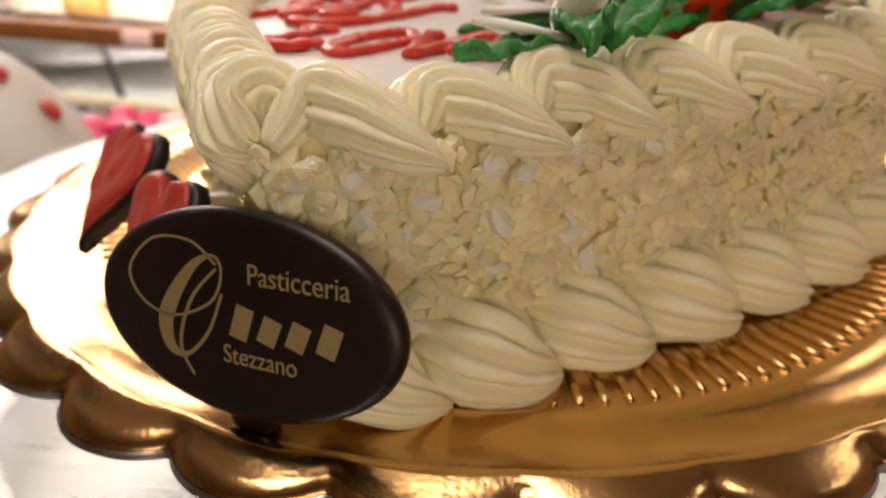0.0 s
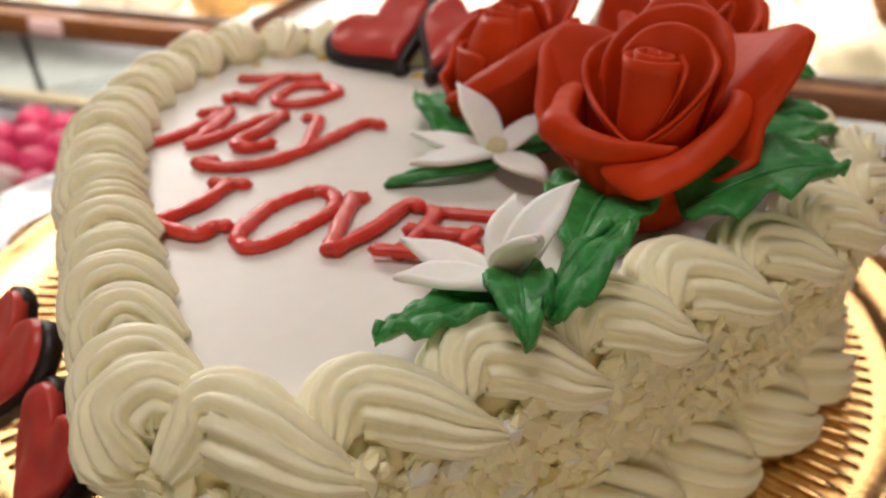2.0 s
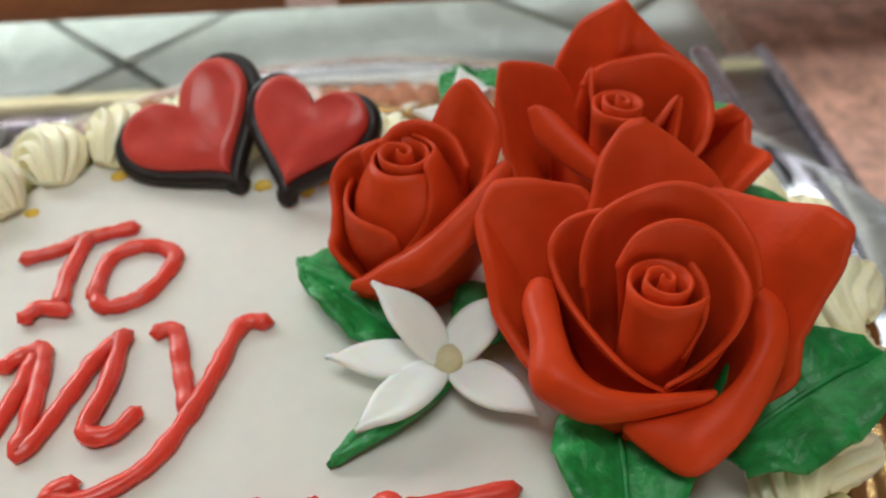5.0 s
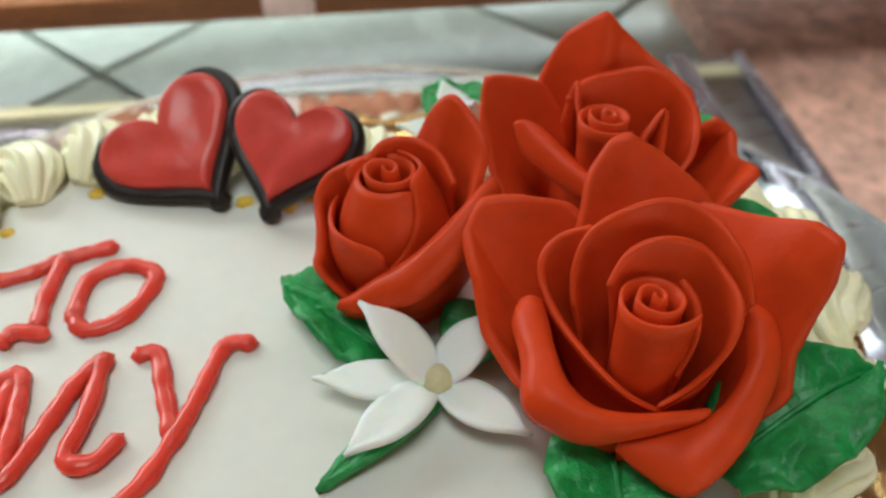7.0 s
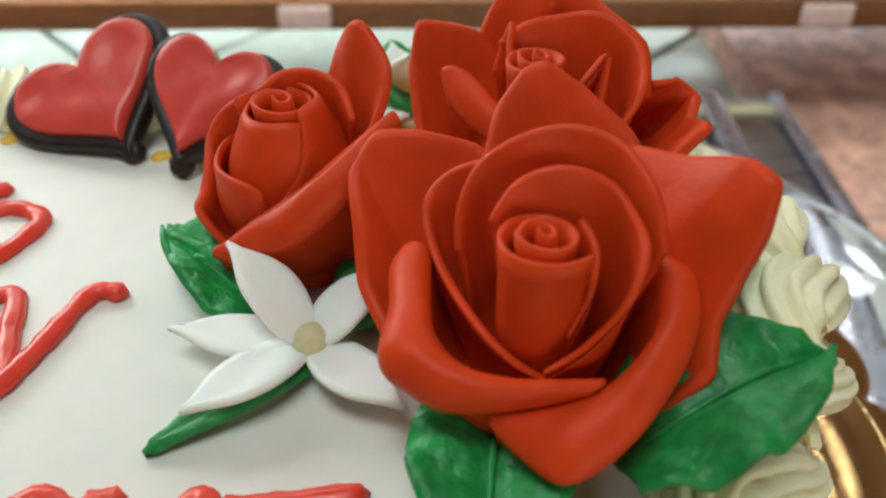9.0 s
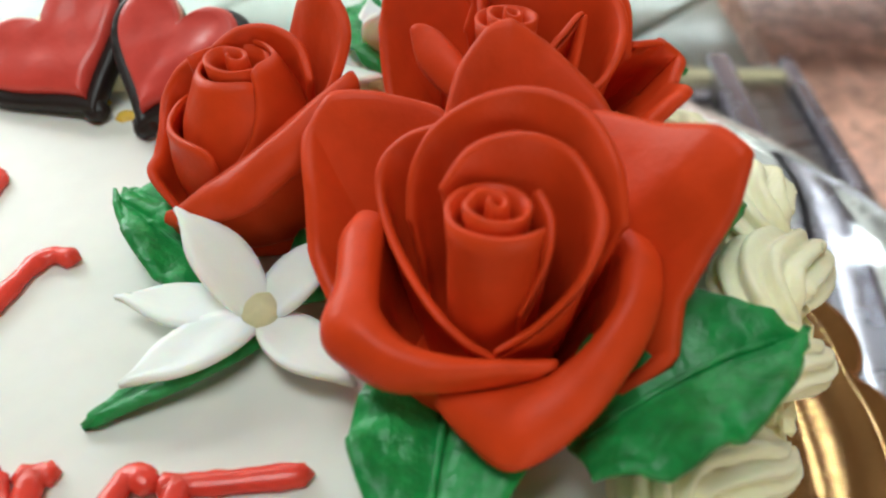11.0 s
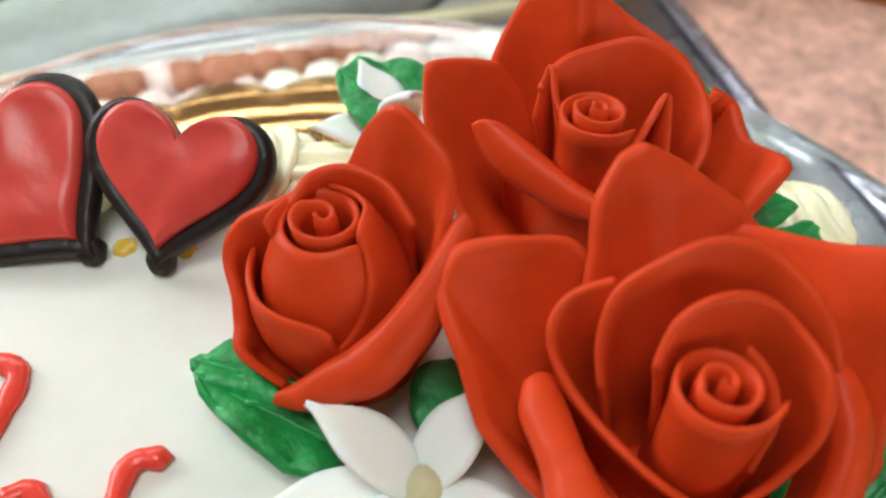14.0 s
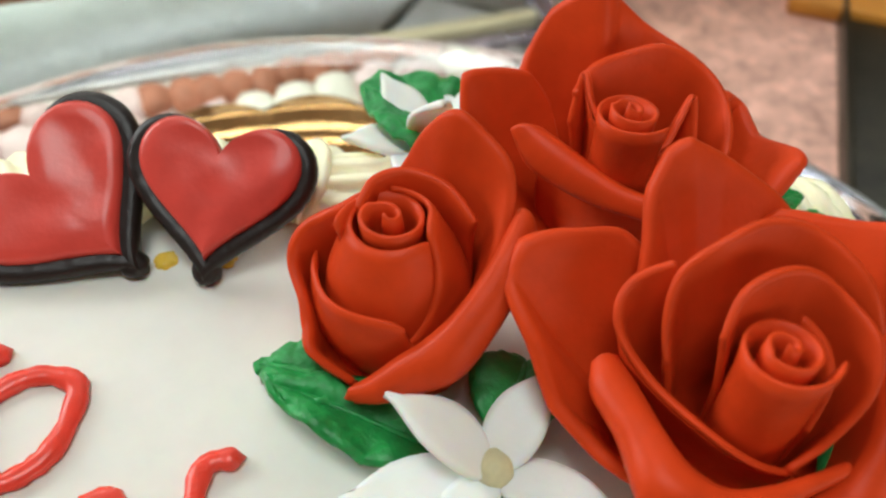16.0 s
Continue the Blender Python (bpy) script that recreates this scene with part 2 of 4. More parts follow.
deck = structure(part("deck", case_box(-1.2, 0.34, -0.95, -0.044, -0.125, -0.105), STEEL, smooth=False), "brushed steel deck of the display case", "deck")
structure(part("deck_trim", case_box(0.342, 0.358, -0.95, 0.0, -0.125, -0.092), DARK_STEEL), "dark steel trim along the deck", "trim")
structure(part("deck_channel", case_box(0.360, 0.392, -0.95, 0.0, -0.125, -0.100), STEEL), "bright steel channel beside the deck", "trim")
structure(part("glass_channel", case_box(0.394, 0.404, -0.95, 0.0, -0.125, -0.094), DARK_STEEL), "dark steel glass channel", "trim")
structure(part("counter_slab", case_box(0.408, 1.9, -0.95, 0.90, -0.15, -0.120), GRANITE, smooth=False), "polished pink granite counter slab", "counter")
structure(part("front_trim", case_box(-1.2, 0.34, -0.042, -0.028, -0.125, -0.102), DARK_STEEL), "dark blue steel trim at the deck's end", "trim")
structure(part("front_bar", case_box(-1.2, 0.404, -0.024, -0.012, -0.125, -0.097), PALE_TRIM), "pale yellow bar along the glass", "trim")
structure(part("case_cabinet", case_box(-1.4, 1.9, -0.95, 0.98, -1.238, -0.174), WOOD, smooth=False), "brown wooden cabinet under the display case", "cabinet")
# ochre slab standing in for the orange wall beyond the counter
slab = part("folder", box(0.625, 0.350, -0.112, 0.14, 0.12, 0.014, 41, 0.003), OCHRE)
tagged(slab, "flat ochre slab in place of an orange wall", "folder")
# stand-in for the dark post at the right, laid flat on the counter
dark = thing("flat_post", (0.56, 0.19, -0.119), "dark bronze slab lying flat in place of a dark post", "tray")
part("post_slab", box(0.541, 0.210, -0.116, 0.44, 0.135, 0.006, 41, 0.002), DARK_POST, dark)
for off, ln in ((-0.0695, 0.44), (0.0695, 0.44)):
    part("post_edge", box(0.541 - off * math.sin(radians(41)), 0.210 + off * math.cos(radians(41)), -0.111, ln, 0.004, 0.016, 41, 0.001), DARK_POST, dark)

low = structure(part("lower_floor", case_box(-1.4, 0.406, -0.010, 0.75, -0.172, -0.156), GROUT, smooth=False), "floor with dark joints under the shelf", "floor")
TILE_SIDE = 0.30
tile_src = box(0, 0, 0, TILE_SIDE - 0.008, TILE_SIDE - 0.008, 0.012, 0, 0.002)
tile_ob = None
for i in range(-4, 5):
    for j in range(-4, 5):
        a = -0.123 + (i + j + 1) * TILE_SIDE * 0.7071
        b = 0.109 + (i - j) * TILE_SIDE * 0.7071
        if not (-1.3 < a < 0.60 and -0.15 < b < 0.60):
            continue
        x, y, z = case(a, b, -0.152)
        if tile_ob is None:
            tile_ob = part("tile", tile_src, TILE, low)
            tile = tile_ob
        else:
            tile = new("tile", tile_ob.data)
            tile.parent = low
        tile.matrix_basis = pose(x * U, y * U, z * U, 0, 0, CASE_TURN + 45)

shelf = thing("wooden_shelf", case(0, 0.2, -0.045), "brown wooden shelf holding trays of lit pastries", "shelf")
part("board", case_box(-1.2, 1.2, 0.022, 0.46, -0.044, -0.030), WOOD, shelf)
part("front_rail", case_box(-1.2, 1.2, 0.0, 0.020, -0.046, -0.024), WOOD, shelf, "polished brown wooden rail")
for a in (-0.42, 0.06, 0.42):
    part("clip", case_box(a - 0.018, a + 0.018, -0.006, -0.0005, -0.042, -0.026), MERINGUE, shelf)


def lump(r, seed, flat=0.7, rough=0.18, twist=False):
    bm = bmesh.new()
    bmesh.ops.create_icosphere(bm, subdivisions=3, radius=r)
    off = Vector((seed * 3.7, seed * 1.3, seed * 2.1))
    for v in bm.verts:
        d = v.co.normalized()
        k = 1 + rough * noise.noise(d * 1.8 + off) + rough * 0.5 * noise.noise(d * 4.5 + off)
        if twist:
            k *= 1 + 0.09 * math.cos(7 * math.atan2(d.y, d.x) + 9 * d.z) * (1 - abs(d.z))
        v.co = Vector((d.x * r * k, d.y * r * k, max(d.z * r * k * flat, -r * 0.45 * flat) + r * 0.45 * flat))
    return bm


def tray(name, a0, a1, b0, b1, z, label, rim_mat, paper_mat=PAPER):
    x, y, zz = case((a0 + a1) / 2, (b0 + b1) / 2, z)
    t = thing(name, (x, y, zz), label, "tray")
    part("base", case_box(a0, a1, b0, b1, z, z + 0.004, 0.001), paper_mat, t)
    for q in ((a0, a1, b0 - 0.004, b0), (a0, a1, b1, b1 + 0.004), (a0 - 0.004, a0, b0 - 0.004, b1 + 0.004), (a1, a1 + 0.004, b0 - 0.004, b1 + 0.004)):
        part("rim", case_box(*q, z, z + 0.011, 0.001), rim_mat, t)
    return t


def pastries(name, label, category, group, mats, a0, a1, b0, b1, z, step, r, flat, seed, twist=False):
    rnd = random.Random(seed)
    src = [lump(r, seed + k, flat, 0.16, twist) for k in range(4)]
    meshes = []
    for k, bm in enumerate(src):
        bmesh.ops.scale(bm, vec=(U, U, U), verts=bm.verts)
        me = bpy.data.meshes.new(name)
        bm.to_mesh(me)
        bm.free()
        me.materials.append(mats[k % len(mats)])
        me.polygons.foreach_set("use_smooth", [True] * len(me.polygons))
        meshes.append(me)
    na, nb = max(1, int((a1 - a0) / step)), max(1, int((b1 - b0) / step))
    for i in range(na):
        for j in range(nb):
            x, y, zz = case(a0 + (i + 0.5) * (a1 - a0) / na + rnd.uniform(-1, 1) * step * 0.12, b0 + (j + 0.5) * (b1 - b0) / nb + rnd.uniform(-1, 1) * step * 0.12, z)
            ob = tagged(new(name, meshes[rnd.randrange(4)]), label, category, group)
            ob.matrix_basis = pose(x * U, y * U, zz * U, 0, 0, rnd.uniform(0, 360)) @ Matrix.Diagonal((1, rnd.uniform(0.85, 1.1), rnd.uniform(0.9, 1.1), 1))


# pastries on the deck behind the cake
tray("pastry_tray", -0.14, 0.315, -0.230, -0.062, -0.105, "white paper-lined tray of small pink and white pastries", STEEL)
pastries("meringue", "small pink and white meringue on the tray", "pastry", "meringues on the tray", [MERINGUE, WHITE_CREAM, MERINGUE], -0.135, 0.31, -0.226, -0.088, -0.101, 0.024, 0.0135, 0.85, 11, True)
pastries("biscuit", "brown baked biscuit in a row on the tray", "pastry", "biscuits in a row", [BISCUIT, BISCUIT, MERINGUE, BISCUIT], -0.135, 0.31, -0.084, -0.068, -0.101, 0.0150, 0.0098, 0.7, 21)
tray("sweets_tray", -0.40, -0.16, -0.230, -0.062, -0.105, "steel tray of bright pink sweets", STEEL)
pastries("pink_sweet", "bright pink sugared sweet on the tray", "sweet", "pink sweets on the tray", [PINK, PINK, MERINGUE], -0.395, -0.165, -0.225, -0.067, -0.101, 0.032, 0.017, 0.8, 31)
# trays on the shelf
tray("cake_tray", -0.66, -0.22, 0.03, 0.30, -0.030, "white paper-lined tray of cream cakes", STEEL)
pastries("cream_cake", "golden pastry with cream on the shelf", "pastry", "cream cakes on the shelf", [PUFF, WHITE_CREAM], -0.65, -0.23, 0.04, 0.29, -0.026, 0.062, 0.030, 0.8, 41, True)
tray("paper_tray", -0.19, 0.085, 0.03, 0.30, -0.030, "bright white empty paper tray", STEEL)
tray("puff_tray", 0.11, 0.345, 0.03, 0.30, -0.030, "white paper tray of cream puffs", STEEL)
pastries("cream_puff", "pale cream puff on the shelf", "pastry", "cream puffs on the shelf", [WHITE_CREAM, WHITE_CREAM, CREAM], 0.12, 0.34, 0.04, 0.29, -0.026, 0.056, 0.030, 0.9, 51, True)
tray("roll_tray", 0.37, 0.70, 0.03, 0.30, -0.030, "white paper tray of golden rolls", STEEL)
pastries("golden_roll", "smooth golden baked roll on the shelf", "pastry", "golden rolls on the shelf", [PUFF], 0.38, 0.69, 0.04, 0.29, -0.026, 0.060, 0.032, 0.75, 61)

# white dome cake with red sugar hearts
dome_at = (-0.40, 0.235, -0.105)
dome = thing("dome_cake", dome_at, "white iced dome cake with red sugar pieces", "cake")
bm = bmesh.new()
bmesh.ops.create_uvsphere(bm, u_segments=48, v_segments=24, radius=0.125)
for v in bm.verts:
    v.co.z = max(v.co.z, 0) * 1.15
    v.co *= 1 + 0.02 * noise.noise(v.co * 20)
    v.co += Vector(dome_at)
part("icing", bm, FONDANT, dome)
rnd = random.Random(5)
for k in range(26):
    w, e = rnd.uniform(0, 6.28), rnd.uniform(0.05, 1.3)
    p = Vector((math.cos(w) * math.cos(e), math.sin(w) * math.cos(e), math.sin(e) * 1.15)) * 0.126 + Vector(dome_at)
    bm = lump(0.008, k, 0.4, 0.2)
    bmesh.ops.transform(bm, matrix=Matrix.Translation(p) @ Vector((math.cos(w) * math.cos(e), math.sin(w) * math.cos(e), math.sin(e))).to_track_quat("Z", "Y").to_matrix().to_4x4(), verts=bm.verts)
    part("sugar_piece", bm, RED_GLAZE, dome, "red sugar piece")

# ---- square spotlights in the shop's ceiling ----
SPOT_GLOW = bpy.data.materials.new("lamp_glow")
SPOT_GLOW.use_nodes = True
SPOT_GLOW.node_tree.nodes["Principled BSDF"].inputs["Emission Color"].default_value = (1.0, 0.98, 0.95, 1)
SPOT_GLOW.node_tree.nodes["Principled BSDF"].inputs["Emission Strength"].default_value = 30.0


def spotlight(x, y):
    t = thing("ceiling_spotlight", (x, y, 2.296), "square white recessed ceiling spotlight, lit", "spotlight", "ceiling spotlights")
    for dx, dy, sx, sy in ((0.10, 0, 0.02, 0.22), (-0.10, 0, 0.02, 0.22), (0, 0.10, 0.18, 0.02), (0, -0.10, 0.18, 0.02)):
        part("frame", box(x + dx, y + dy, 2.285, sx, sy, 0.024, 0, 0.003), PAPER, t)
    part("lens", box(x, y, 2.288, 0.178, 0.178, 0.014, 0, 0.002), SPOT_GLOW, t, "glowing white lens")


for spot_x, spot_y in ((2.42, 2.35), (2.19, 1.53), (2.18, 1.11)):
    spotlight(spot_x, spot_y)

# ---- glass plate and gold board under the cake ----
BC = Vector((0.017, 0.100, 0.0))


def lathe(profile, n=128, edge=None):
    """Verts and faces of a turned shape; edge(angle) stretches the outermost radii."""
    verts, faces, m = [], [], len(profile)
    for i in range(n):
        w = 2 * math.pi * i / n
        for r, z, wave in profile:
            q = r + (edge(w) * wave if edge else 0)
            verts.append((BC.x + q * math.cos(w), BC.y + q * math.sin(w), z))
    for i in range(n):
        for k in range(m - 1):
            j = (i + 1) % n
            faces.append((i * m + k, j * m + k, j * m + k + 1, i * m + k + 1))
    return verts, faces


plate = thing("glass_plate", (BC.x, BC.y, -0.105), "round clear glass cake plate on a low foot", "plate")
pl = grid_part("dish", *lathe([(0.0, -0.026, 0), (0.12, -0.026, 0), (0.21, -0.026, 0), (0.262, -0.026, 0), (0.270, -0.026, 0), (0.278, -0.0255, 0), (0.284, -0.0245, 0), (0.2875, -0.027, 0), (0.284, -0.031, 0), (0.21, -0.033, 0), (0.12, -0.033, 0), (0.0, -0.033, 0)]), GLASS, plate)
pl.visible_shadow = False
ft = grid_part("foot", *lathe([(0.06, -0.034, 0), (0.075, -0.05, 0), (0.085, -0.08, 0), (0.13, -0.100, 0), (0.132, -0.1045, 0), (0.125, -0.1045, 0), (0.08, -0.088, 0), (0.07, -0.06, 0), (0.055, -0.036, 0)]), GLASS, plate)
ft.visible_shadow = False

board = thing("cake_board", (BC.x, BC.y, -0.026), "round gold foil cake board with a scalloped rim", "cake board")
SCALLOPS = 28


def scallop(w):
    return 0.010 * (abs(math.sin((w + 0.095) * SCALLOPS / 2)) ** 0.7 - 0.6)


grid_part("foil", *lathe([(0.0, 0.0, 0), (0.10, 0.0, 0), (0.136, 0.0, 0), (0.164, 0.0008, 0), (0.168, 0.0022, 0), (0.172, 0.0008, 0), (0.186, -0.0002, 0), (0.1885, 0.0018, 0.1), (0.1915, 0.0018, 0.15), (0.1935, 0.0002, 0.3), (0.197, -0.0004, 0.8), (0.2005, -0.0022, 1.0), (0.2012, -0.0034, 1.0)], 560, scallop), GOLD, board, "shiny gold foil")
grid_part("silver_edge", *lathe([(0.2014, -0.0036, 1.0), (0.2024, -0.0052, 1.0), (0.2012, -0.0066, 1.0), (0.180, -0.0072, 0.3), (0.10, -0.0150, 0), (0.0, -0.0150, 0)], 560, scallop), SILVER, board, "silver card edge")
grid_part("lift", *lathe([(0.0, -0.016, 0), (0.150, -0.016, 0), (0.151, -0.0255, 0), (0.0, -0.0255, 0)], 96), SILVER, board)
for k in range(150):
    w = 2 * math.pi * k / 150
    d = Vector((math.cos(w), math.sin(w), 0))
    v, f = tube([BC + d * 0.139 + Vector((0, 0, -0.0006)), BC + d * 0.145 + Vector((0, 0, 0.0002)), BC + d * 0.156 + Vector((0, 0, 0.0006)), BC + d * 0.162 + Vector((0, 0, 0.0))], 0.0015, 6)
    grid_part("embossed_flute", v, f, GOLD, board)

# ---- the heart cake ----
TOP = 0.075
TIP, AX, SIDE = np.array((-0.027, -0.078)), np.array((0.309, 0.951)), np.array((0.951, -0.309))
EAST = [(0.0165, 0.0315), (0.040, 0.054), (0.098, 0.0925), (0.140, 0.118), (0.175, 0.131), (0.208, 0.129), (0.236, 0.111), (0.249, 0.084), (0.251, 0.055), (0.247, 0.025)]
WEST = [(0.035, -0.0270), (0.059, -0.0517), (0.085, -0.079), (0.112, -0.102), (0.142, -0.119), (0.175, -0.130), (0.208, -0.129), (0.236, -0.111), (0.249, -0.084), (0.251, -0.055), (0.247, -0.025)]
CTRL = [(0.0065, 0.013)] + EAST + [(0.243, 0.0)] + WEST[::-1] + [(0.014, -0.003)]
OUT = [TIP + AX * a + SIDE * b for a, b in smooth_line(CTRL, 16, True)]


def inset(d):
    """The heart's outline moved inwards by d."""
    n = len(OUT)
    res = []
    for i in range(n):
        t = OUT[(i + 2) % n] - OUT[i - 2]
        t = t / np.linalg.norm(t)
        res.append(OUT[i] + np.array((-t[1], t[0])) * d)
    return res


cake = thing("heart_cake", (0.03, 0.08, 0.0), "heart-shaped cream cake with white icing and piped borders", "cake")


def loft(rings):
    verts, faces, n = [], [], len(rings[0][0])
    for line, z in rings:
        verts += [(p[0], p[1], z) for p in line]
    for k in range(len(rings) - 1):
        for i in range(n):
            j = (i + 1) % n
            faces.append((k * n + i, k * n + j, (k + 1) * n + j, (k + 1) * n + i))
    faces.append(tuple(range((len(rings) - 1) * n, len(rings) * n)))
    return verts, faces


grid_part("side_coating", *loft([(inset(0.013), 0.001), (inset(0.0125), 0.004), (inset(0.0065), 0.03), (inset(0.0005), 0.066), (inset(0.004), 0.0715), (inset(0.006), 0.072)]), SPONGE, cake, "pale cream side coating")
grid_part("icing_top", *loft([(inset(0.006), 0.0722), (inset(0.008), TOP - 0.0006), (inset(0.011), TOP), (inset(0.016), TOP)]), FONDANT, cake, "smooth white icing")


def outline_at(s, out=0.0):
    """Point and tangent on the heart's outline, s metres from the tip up its east side (negative: west side)."""
    pts = OUT if s >= 0 else [OUT[0]] + OUT[:0:-1]
    left, i = abs(s), 0
    while True:
        d = pts[(i + 1) % len(pts)] - pts[i % len(pts)]
        ln = np.linalg.norm(d)
        if left <= ln:
            t = (d / ln)
            nrm = np.array((t[1], -t[0])) if s >= 0 else np.array((-t[1], t[0]))
            return pts[i % len(pts)] + d * (left / ln) + nrm * out, t, nrm
        left -= ln
        i += 1


def shell(path, radii, ridges, twist, seed, up=0.85):
    """A ridged bead of piped cream along a line, thick at its head and drawn out to a tail."""
    rnd = random.Random(seed)
    line = smooth_line(path, 7)
    rad = smooth_line([(r,) for r in radii], 7)
    sides = ridges * 6
    verts, faces = [], []
    ph = rnd.uniform(0, 6.28)
    for i, p in enumerate(line):
        a, b = line[max(i - 1, 0)], line[min(i + 1, len(line) - 1)]
        d = Vector(b - a).normalized()
        sd = Vector((0, 0, 1)).cross(d)
        sd = sd.normalized() if sd.length > 1e-5 else Vector((1, 0, 0))
        u = d.cross(sd)
        r = max(rad[i][0], 0.0004)
        for k in range(sides):
            w = 2 * math.pi * k / sides
            q = r * (1 + 0.46 * (abs(math.cos((ridges * w + ph + twist * i / len(line)) / 2)) ** 0.8 - 0.55) + 0.010 * rnd.uniform(-1, 1) + 0.05 * noise.noise(Vector((math.cos(w) * 4, math.sin(w) * 4, i * 0.5 + seed))) + 0.10 * noise.noise(Vector((math.cos(w) * 1.3, math.sin(w) * 1.3, i * 0.12 + seed * 3.3))))
            verts.append(Vector(p) + sd * (q * math.cos(w)) + u * (q * up * math.sin(w)))
    n = len(line)
    for i in range(n - 1):
        for k in range(sides):
            faces.append((i * sides + k, i * sides + (k + 1) % sides, (i + 1) * sides + (k + 1) % sides, (i + 1) * sides + k))
    faces += [tuple(range(sides))[::-1], tuple(range((n - 1) * sides, n * sides))]
    return verts, faces


rnd = random.Random(3)
NOTCH = 16 * (len(EAST) + 1)
HALF_LEN = sum(np.linalg.norm(OUT[i + 1] - OUT[i]) for i in range(NOTCH))
WEST_LEN = sum(np.linalg.norm(OUT[(i + 1) % len(OUT)] - OUT[i]) for i in range(NOTCH, len(OUT)))
STEP = 0.0285


def put3(p, z):
    return (p[0], p[1], z)


# upper border, east side: heads on the icing, tails drawn outwards and down
n_top = int((HALF_LEN + 0.01) / STEP)
for k in range(n_top):
    s = 0.001 + k * STEP + rnd.uniform(-0.0014, 0.0014)
    q = [outline_at(s + o, w)[0] for o, w in ((-0.004, 0.000), (0.000, -0.008), (0.008, -0.010), (0.018, -0.004), (0.026, 0.002), (0.034, 0.004))]
    j, lo = rnd.uniform(0.90, 1.08), rnd.uniform(-0.0008, 0.0006)
    v, f = shell([put3(q[0], 0.0705), put3(q[1], 0.0760), put3(q[2], 0.0788 + lo), put3(q[3], 0.0765 + lo), put3(q[4], 0.0715), put3(q[5], 0.0675)],
                 [0.0030 * j, 0.0068 * j, 0.0086 * j, 0.0080 * j, 0.0058 * j, 0.0018], 11, 11.0 + rnd.uniform(-2.0, 2.0), k, 0.90)
    grid_part("piped_shell", v, f, CREAM, cake)
# upper border, west side: rounder swirls with their ends turned inwards
run = 0.014
for k in range(n_top + 24):
    back = min(1.0, max(0.0, (run - 0.10) / 0.06))
    s = -(run + rnd.uniform(-0.0015, 0.0015))
    run += 0.0150 + 0.0075 * back
    if abs(s) > WEST_LEN + 0.012:
        break
    tilt = rnd.uniform(-0.003, 0.003)
    q = [outline_at(s + o + tilt * g, w)[0] for g, o, w in ((1, 0.004, -0.013), (0, -0.001, -0.006), (0, -0.002, 0.001), (0, 0.001, 0.004), (-1, 0.004, 0.001))]
    j, lo = rnd.uniform(0.85, 1.10) + 0.30 * back, rnd.uniform(-0.0012, 0.0010)
    v, f = shell([put3(q[0], 0.0755), put3(q[1], 0.0795 + lo), put3(q[2], 0.0770 + lo), put3(q[3], 0.0690), put3(q[4], 0.0600)],
                 [0.0030 * j, 0.0066 * j, 0.0078 * j, 0.0066 * j, 0.0026], 11, 5.0 + 10.0 * back + rnd.uniform(-2.5, 2.5), 100 + k, 0.95)
    grid_part("piped_shell", v, f, CREAM, cake)
# lower border
n_low = int((HALF_LEN + 0.005) / 0.0325)
for sgn in (1, -1):
    for k in range(n_low):
        s = sgn * (0.014 + k * 0.0325 + rnd.uniform(-0.0015, 0.0015))
        if abs(s) > (HALF_LEN if sgn > 0 else WEST_LEN) - 0.02:
            break
        q = [outline_at(s + sgn * o, w)[0] for o, w in ((-0.007, -0.022), (-0.005, -0.013), (0.002, -0.005), (0.012, 0.000), (0.023, -0.001))]
        j = rnd.uniform(0.92, 1.10)
        v, f = shell([put3(q[0], 0.0175), put3(q[1], 0.0170), put3(q[2], 0.0135), put3(q[3], 0.0072), put3(q[4], 0.0022)],
                     [0.0066 * j, 0.0114 * j, 0.0130 * j, 0.0080 * j, 0.0020], 11, 3.0 * sgn + rnd.uniform(-2, 2), 200 + k + 50 * sgn, 0.95)
        grid_part("piped_shell", v, f, CREAM, cake)

